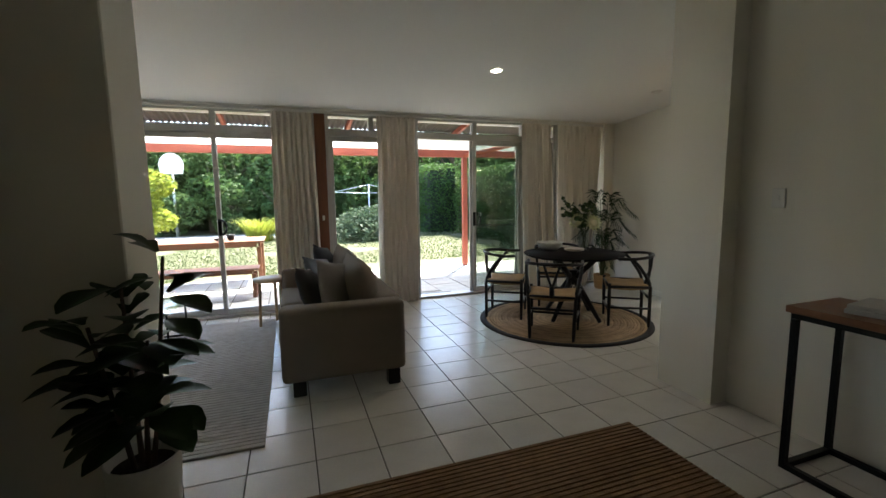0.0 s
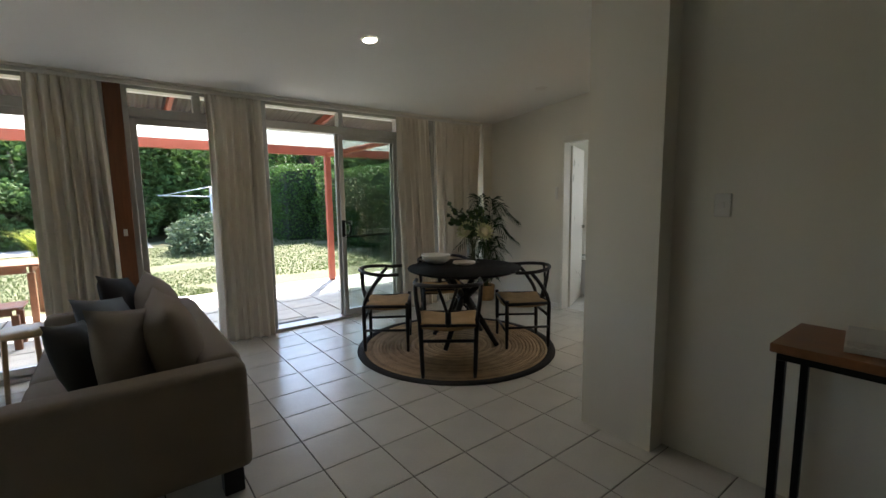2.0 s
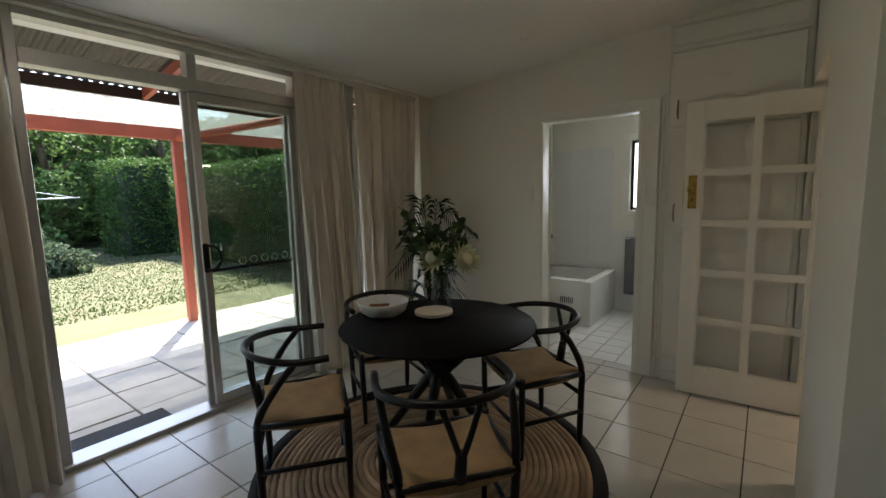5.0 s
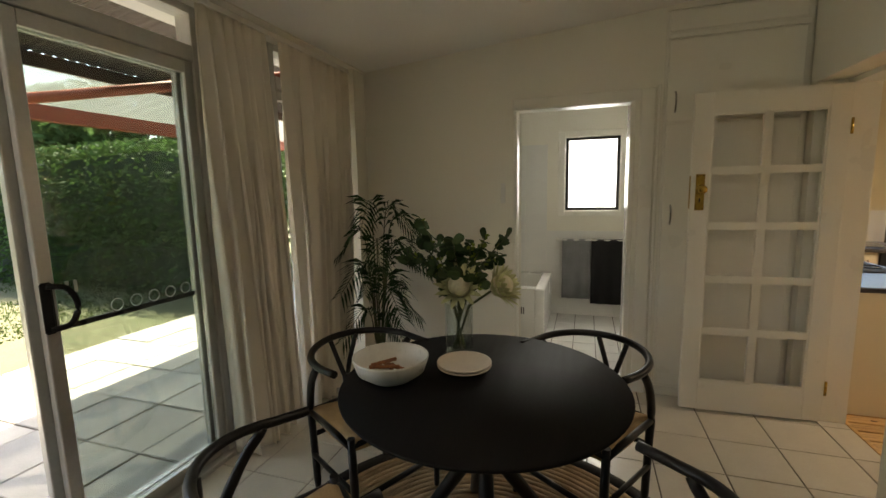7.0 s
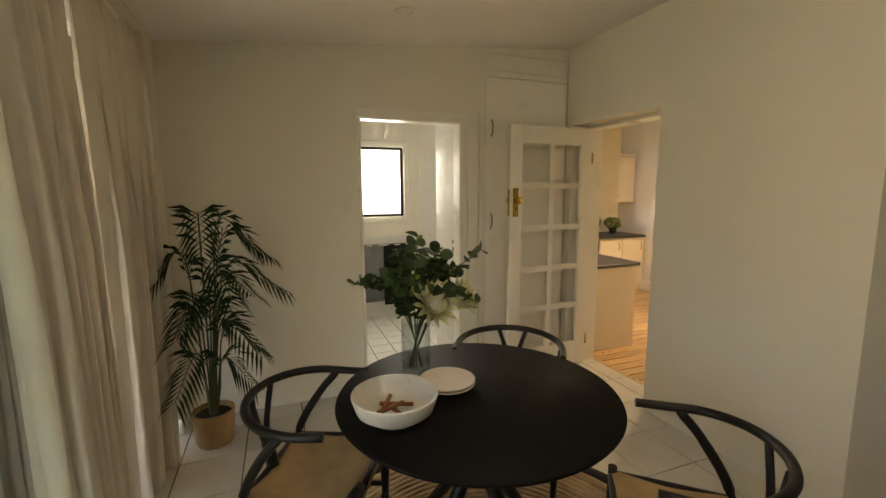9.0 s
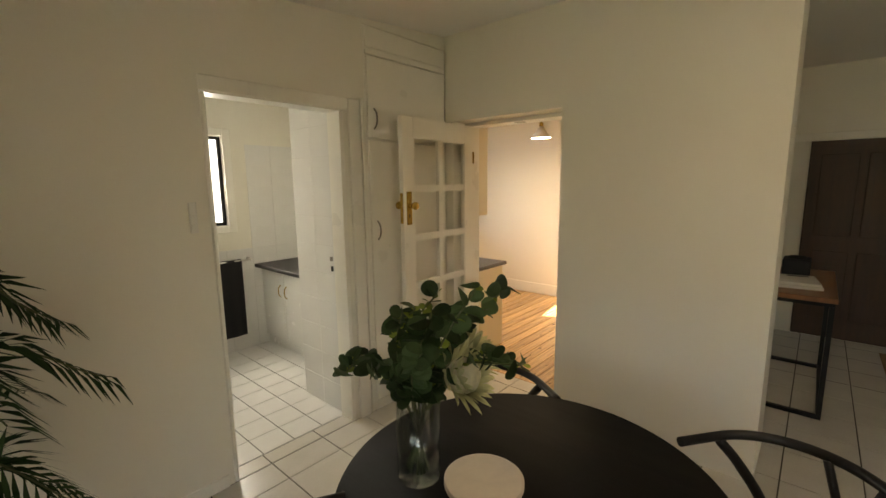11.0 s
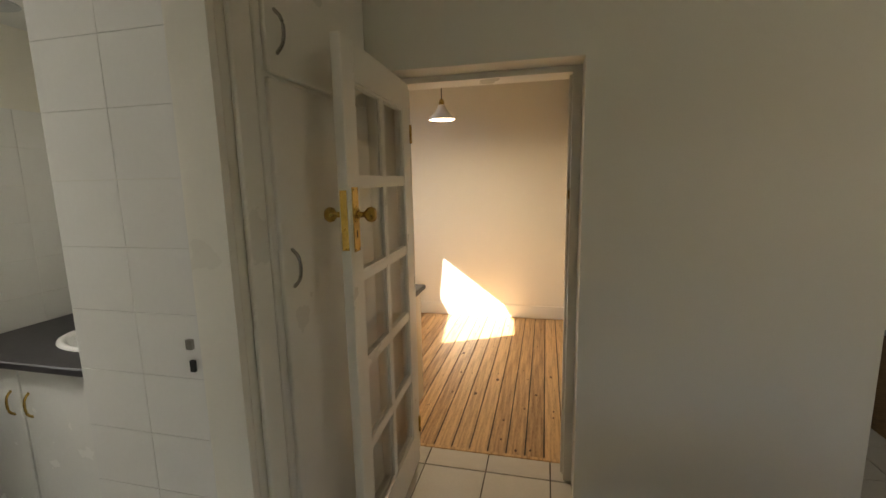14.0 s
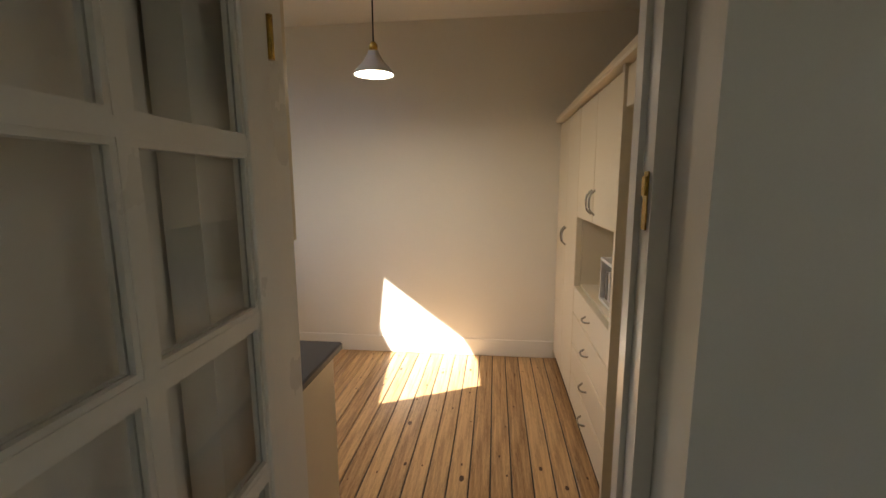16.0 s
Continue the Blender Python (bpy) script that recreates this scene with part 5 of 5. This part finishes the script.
# ---- things on the table ----
ZT = .7535
bo = thing("serving_bowl", "speckled white ceramic bowl with cinnamon sticks", "bowl", 3.375, 4.655, ZT)
part("bowl", lathe(bmesh.new(), [(0, 0), (.085, 0), (.135, .035), (.152, .085), (.152, .092), (.146, .092), (.128, .038), (.08, .012), (0, .010)], 48), CERAM, bo)
for k, (a, x, y) in enumerate(((20, 0, 0), (75, .02, -.01), (120, -.02, .02), (155, .0, .03))):
    c, s = math.cos(radians(a)), math.sin(radians(a)); part("cinnamon_stick", tube(bmesh.new(), [(x - c * .06, y - s * .06, .022 + k * .011), (x + c * .06, y + s * .06, .030 + k * .012)], .008, 8), CINN, bo)
for k in range(2):
    p_ = thing("side_plate", "cream stoneware plate in a small stack", "plate", 3.535, 4.395, ZT + .0015 + k * .0125, 0, "stacked plates")
    part("plate", lathe(bmesh.new(), [(0, 0), (.07, 0), (.112, .014), (.114, .019), (.108, .018), (.068, .008), (0, .006)], 40), CREAM, p_)
VX, VY = 3.72, 4.47
va = thing("flower_vase", "clear glass cylinder vase with water", "vase", VX, VY, ZT)
g_ = part("glass", lathe(bmesh.new(), [(0, 0), (.062, 0), (.064, .01), (.064, .235), (.060, .235), (.060, .014), (0, .012)], 32), VASEG, va); g_.visible_shadow = False
bq = thing("bouquet", "eucalyptus branches and pale proteas in the vase", "bouquet", VX, VY, ZT + .02)


def oval(vs, fs, p, d, s, r, up):
    """A round leaf at p, pointing along d."""
    d = Vector(d).normalized(); n = Vector(up) - d * d.dot(Vector(up)); n.normalize(); sd = d.cross(n); o = len(vs); P = Vector(p)
    for k in range(12):
        a = k * math.pi / 6; vs.append(tuple(P + d * (s * (1 - math.cos(a)) / 2) + sd * (r * math.sin(a)) + n * (.12 * s * math.sin(a) ** 2)))
    fs.append(tuple(range(o, o + 12)))


g = random.Random(21); lv, lf, yv, yf = [], [], [], []
for k in range(13):
    a = k * 2.4 + g.uniform(-.3, .3); ln = g.uniform(.24, .38); ti = g.uniform(.35, 1.0); droop = .16 * max(0, ti - .6)
    c, s = math.cos(a), math.sin(a)
    P = curve_pts([(-.03 * c, -.03 * s, .0), (.03 * c, .03 * s, .20), (c * ln * .5 * ti - .025, s * ln * .5 * ti, .24 + ln * .45), (c * ln * ti * (.95 if c < 0 else .6) - .10, s * ln * ti * .95, .31 + ln * g.uniform(.65, 1.05) * (1.25 - .75 * ti) - droop)], 7)
    part("stem", tube(bmesh.new(), P, .0028, 5), STEM, bq)
    for j in range(9, len(P)):
        q = P[j]; f = (j - 9) / (len(P) - 9)
        for sd in (-1, 1):
            d = Vector((c * .4 - s * sd + g.uniform(-.4, .4), s * .4 + c * sd + g.uniform(-.4, .4), g.uniform(-.4, .7)))
            young = g.random() < .12 + .25 * f; sz = g.uniform(.038, .058) * (.5 if young else 1)
            oval(yv if young else lv, yf if young else lf, q, d, sz, sz * .47, (g.uniform(-1, 1), g.uniform(-1, 1), g.uniform(.1, 1)))
for nm, v_, f_2, m in (("leaf_spray", lv, lf, EUCA), ("young_leaf_spray", yv, yf, EUCL)):
    o = pydata(nm, v_, f_2, m); o.parent = bq; o["kind"] = "stuff"
for px_, py_, pz_, tx, ty in ((-.10, -.04, .30, -.8, -.1), (-.03, -.17, .29, -.2, -.9)):
    fl = bmesh.new(); R_ = Vector((tx, ty, .45)).to_track_quat("Z", "Y").to_matrix()
    core = lathe(bmesh.new(), [(0, .09), (.026, .084), (.046, .062), (.05, .035), (.034, 0), (0, 0)], 20)
    bmesh.ops.transform(core, matrix=Matrix.Translation((px_, py_, pz_)) @ R_.to_4x4(), verts=core.verts); pr = part("protea_head", core, PCORE, bq, "pale cream protea flower")
    pv, pf = [], []
    for rw, (nn, rr, hh, tl) in enumerate(((16, .054, .10, .2), (16, .066, .088, .55), (14, .07, .066, .95))):
        for k in range(nn):
            a = (k + rw * .5) * 2 * math.pi / nn; c, s = math.cos(a), math.sin(a); o = len(pv)
            for q, w2 in ((0, .009), (.5, .013), (.85, .008), (1, .0)):
                L = R_ @ Vector((c * (.03 + rr * .35 * q + tl * .06 * q * q) - s * w2, s * (.03 + rr * .35 * q + tl * .06 * q * q) + c * w2, hh * q)); L2 = R_ @ Vector((c * (.03 + rr * .35 * q + tl * .06 * q * q) + s * w2, s * (.03 + rr * .35 * q + tl * .06 * q * q) - c * w2, hh * q))
                pv += [(L.x + px_, L.y + py_, L.z + pz_), (L2.x + px_, L2.y + py_, L2.z + pz_)]
            for j in range(3): pf.append((o + 2 * j, o + 2 * j + 1, o + 2 * j + 3, o + 2 * j + 2))
    o = pydata("petals", pv, pf, PETAL); o.parent = pr
    part("stem", tube(bmesh.new(), [(.03, .02, 0), (px_ * .3, py_ * .3, .2), (px_, py_, pz_)], .006, 6), STEM, bq)

# ---- palm in the corner ----
pl_ = thing("potted_palm", "parlour palm in a tan woven pot", "plant", 4.83, 5.45, 0)
part("pot", lathe(bmesh.new(), [(0, 0), (.098, 0), (.108, .02), (.122, .21), (.112, .21), (.10, .18), (0, .18)], 28), BASKET, pl_); part("soil", lathe(bmesh.new(), [(0, .185), (.105, .183)], 20), SOIL, pl_)
g = random.Random(5)
FR = [(-170, 1.42, .34), (-60, 1.30, .42), (-95, 1.12, .44), (170, .98, .42), (-20, .85, .32), (-130, .80, .40), (-75, .72, .30), (120, 1.2, .3), (-40, 1.02, .40), (-150, 1.15, .36), (-200, .62, .36), (-110, .55, .26), (-90, 1.38, .30), (60, .85, .2)]
for a, top, rch in FR:
    a = radians(a); c, s = math.cos(a), math.sin(a)
    P = curve_pts([(.02 * c, .02 * s, .18), (.05 * c, .05 * s, top * .6), (.35 * rch * c, .35 * rch * s, top), (rch * c, rch * s, top - .18)], 10)
    fd = part("frond_stem", tube(bmesh.new(), P, [.007 - .005 * i / len(P) for i in range(len(P))], 5), STEM, pl_)
    pv, pf = [], []; st = int(len(P) * .52)
    for j in range(st, len(P) * 2 - st - 1):
        jj = st + (j - st) / 2; q = P[min(len(P) - 1, int(jj))]; t_ = (P[min(len(P) - 1, int(jj) + 1)] - P[int(jj) - 1]).normalized(); f = (jj - st) / (len(P) - st); L = .19 * (1 - .55 * abs(f - .4)) * g.uniform(.85, 1.1)
        for sd in (-1, 1):
            side = t_.cross(Vector((0, 0, 1))).normalized() * sd
            d = (side * .75 + t_ * .75 + Vector((0, 0, -.15))).normalized(); o = len(pv); wv = t_ * .012
            m_ = q + d * L * .5 + Vector((0, 0, .005)); e_ = q + d * L + Vector((0, 0, -.04))
            pv += [tuple(q), tuple(m_ + wv), tuple(e_), tuple(m_ - wv)]; pf.append((o, o + 1, o + 2, o + 3))
    o = pydata("frond", pv, pf, PALM); o.parent = fd

# ---- fig on a stand in the hall ----
fg = thing("potted_fig", "fiddle-leaf fig in a white pot on a metal stand", "plant", -.13, 2.05, 0)
part("pot", lathe(bmesh.new(), [(0, .16), (.098, .16), (.110, .19), (.125, .455), (.116, .455), (.106, .41), (0, .41)], 32), POTW, fg); part("soil", lathe(bmesh.new(), [(0, .415), (.110, .413)], 24), SOIL, fg)
for k in range(4):
    a = radians(45 + 90 * k); part("stand_leg", tube(bmesh.new(), [(.13 * math.cos(a), .13 * math.sin(a), 0), (.13 * math.cos(a), .13 * math.sin(a), .25)], .006, 6), CHROME, fg)
part("stand_ring", tube(bmesh.new(), [(.13 * math.cos(a), .13 * math.sin(a), .155) for a in [i * math.pi / 12 for i in range(24)]], .006, 6, True), CHROME, fg)
g = random.Random(9)
for k in range(4):
    a = k * 1.7 + .3; c, s = math.cos(a), math.sin(a); tp = (1.20, 1.08, .98, .92)[k]
    P = curve_pts([(.03 * c, .03 * s, .41), (.06 * c, .06 * s, .62), (.12 * c, .12 * s, tp)], 8)
    part("trunk", tube(bmesh.new(), P, [.011 - .005 * i / len(P) for i in range(len(P))], 7), BARK, fg)
    for j in [q for q in range(7, len(P)) for _ in (0, 1)]:
        q = P[j]; la = g.uniform(0, 6.28); el = g.uniform(-.1, 1.0); d = Vector((math.cos(la), math.sin(la), el)).normalized()
        L = g.uniform(.14, .22); sd = d.cross(Vector((0, 0, 1))).normalized(); n = sd.cross(d)
        lfb = bmesh.new(); rows = []
        for i_ in range(9):
            u = i_ / 8; wd = L * .33 * (math.sin(math.pi * min(1, u * .9 + .05)) ** .7) * (.72 + .45 * u - .12 * math.sin(u * 9)); ctr = q + d * (.03 + L * u) - n * 0 + Vector((0, 0, -.28 * L * u * u))
            if i_ == 8: wd = .004
            rows.append([lfb.verts.new(ctr + sd * wd * v + n * (.22 * wd * abs(v) + .004 * math.sin(u * 25) * abs(v))) for v in (-1, -.5, 0, .5, 1)])
        for r0, r1 in zip(rows, rows[1:]):
            for v in range(4): lfb.faces.new((r0[v], r0[v + 1], r1[v + 1], r1[v])).smooth = True
        part("leaf", lfb, FIGL, fg)

# ---- tiles, boards and pavers ----
def shared_tile(w_, d_, h_, b, material, name):
    bm = bmesh.new(); lo = [bm.verts.new((sx * w_ / 2, sy * d_ / 2, -h_)) for sx, sy in ((-1, -1), (1, -1), (1, 1), (-1, 1))]
    mi = [bm.verts.new((sx * w_ / 2, sy * d_ / 2, -b)) for sx, sy in ((-1, -1), (1, -1), (1, 1), (-1, 1))]
    hi = [bm.verts.new((sx * (w_ / 2 - b), sy * (d_ / 2 - b), 0)) for sx, sy in ((-1, -1), (1, -1), (1, 1), (-1, 1))]
    bm.faces.new(hi)
    for A, C in ((lo, mi), (mi, hi)):
        for k in range(4): bm.faces.new((A[k], A[(k + 1) % 4], C[(k + 1) % 4], C[k]))
    me = bpy.data.meshes.new(name); bm.to_mesh(me); bm.free(); me.materials.append(material)
    return me


floor_ob = bpy.data.objects["floor"]
PT = 0.344
tm = shared_tile(PT - .0065, PT - .0065, .006, .0015, TILE, "floor_tile")
rest_v, rest_f = [], []
for i in range(-12, 13):
    for j in range(-10, 10):
        x, y = .504 + (i + .5) * PT, 2.860 + (j + .5) * PT
        if x > 5.17 or y - PT / 2 < -.6 or y + PT / 2 > 6.05 or (x > 3.3 and y < 2.4): continue
        if x > -.55 and y > .9:
            o = new("floor_tile", tm); o.matrix_basis = pose(x, y, 0, 0, 0, 0); o.parent = floor_ob
        else:
            q = (PT - .0065) / 2; o = len(rest_v); rest_v += [(x - q, y - q, 0), (x + q, y - q, 0), (x + q, y + q, 0), (x - q, y + q, 0)]; rest_f.append((o, o + 1, o + 2, o + 3))
for i in range(10, 14):
    o = new("floor_tile", tm); o.matrix_basis = Matrix.Translation((.504 + (i + .5) * PT, 2.437, 0)) @ Matrix.Diagonal((1, .445, 1, 1)); o.parent = floor_ob
for j in range(-1, 9):
    o = new("floor_tile", tm); o.matrix_basis = Matrix.Translation((5.072, 2.860 + (j + .5) * PT, 0)) @ Matrix.Diagonal((.56, 1, 1, 1)); o.parent = floor_ob
for j in range(2, 5):
    o = new("floor_tile", tm); o.matrix_basis = Matrix.Translation((5.232, 2.860 + (j + .5) * PT, 0)) @ Matrix.Diagonal((.32, 1, 1, 1)); o.parent = floor_ob
o = pydata("floor_tiles", rest_v, rest_f, TILE); o.parent = floor_ob; o["kind"] = "stuff"
PB = .205; bm_ = shared_tile(PB - .006, PB - .006, .006, .001, BTILE, "bathroom_tile")
for i in range(9):
    for j in range(10):
        x, y = 5.295 + (i + .5) * PB, 3.20 + (j + .5) * PB
        if x > 7.1: continue
        o = new("bathroom_tile", bm_); o.matrix_basis = pose(x, y, 0); o.parent = bath_floor
wt_ = shared_tile(.2488, .1988, .004, .0008, BTILE, "wall_tile")
for i in range(2):
    for j in range(12):
        o = new("wall_tile", wt_); o.matrix_basis = pose(5.425 + i * .25, 3.6245, .1 + j * .2, -90, 0, 0); o.parent = bath_r
for i in range(10):
    for j in range(10):
        o = new("wall_tile", wt_); o.matrix_basis = pose(7.096, 2.74 + i * .25, .1 + j * .2, 0, -90, 90)
        y0, z0 = 2.74 + i * .25, .1 + j * .2
        if 3.4 < y0 < 4.32 and 1.08 < z0 < 2.2: bpy.data.objects.remove(o); continue
        o.matrix_basis = Matrix.Translation((7.096, y0, z0)) @ Matrix(((0, 0, -1, 0), (-1, 0, 0, 0), (0, 1, 0, 0), (0, 0, 0, 1))); o.parent = bath_e
PW = .1085; pm = shared_tile(PW - .008, 2.572, .012, .002, PINE, "floorboard")
g = random.Random(3)
kn_v = []
for i in range(33):
    x = 4.05 + i * PW
    o = new("floorboard", pm); o.matrix_basis = pose(x, 1.068, 0); o.parent = kitchen_floor
    if x < 6.0:
        for k in range(g.randint(2, 6)):
            kb_ = bmesh.new(); r = g.uniform(.004, .010) * g.choice((1, 1, 1.7)); kx, ky = x + g.uniform(-.035, .035), g.uniform(-.15, 2.3)
            kb_.faces.new([kb_.verts.new((kx + r * .8 * math.cos(a), ky + r * 1.5 * math.sin(a), .0006)) for a in [q * math.pi / 4 for q in range(8)]])
            part("knot", kb_, KNOT, o).matrix_parent_inverse = o.matrix_basis.inverted()
struct("threshold", B(4.18, 5.09, 2.335, 2.362, -.01, .004, bevel=.002), PINE, "worn timber threshold strip", "threshold")
PP = .50; pvm = shared_tile(PP - .014, PP - .014, .03, .004, PAVER, "paver")
for i in range(27):
    for j in range(6):
        x, y = -4.9 + (i + .5) * PP, 6.0 + (j + .5) * .475
        o = new("paver", pvm); o.matrix_basis = Matrix.Translation((x, y, -.055 + .003 * math.sin(i * 3.1 + j * 1.7))) @ Matrix.Diagonal((1, .95, 1, 1)); o.parent = patio
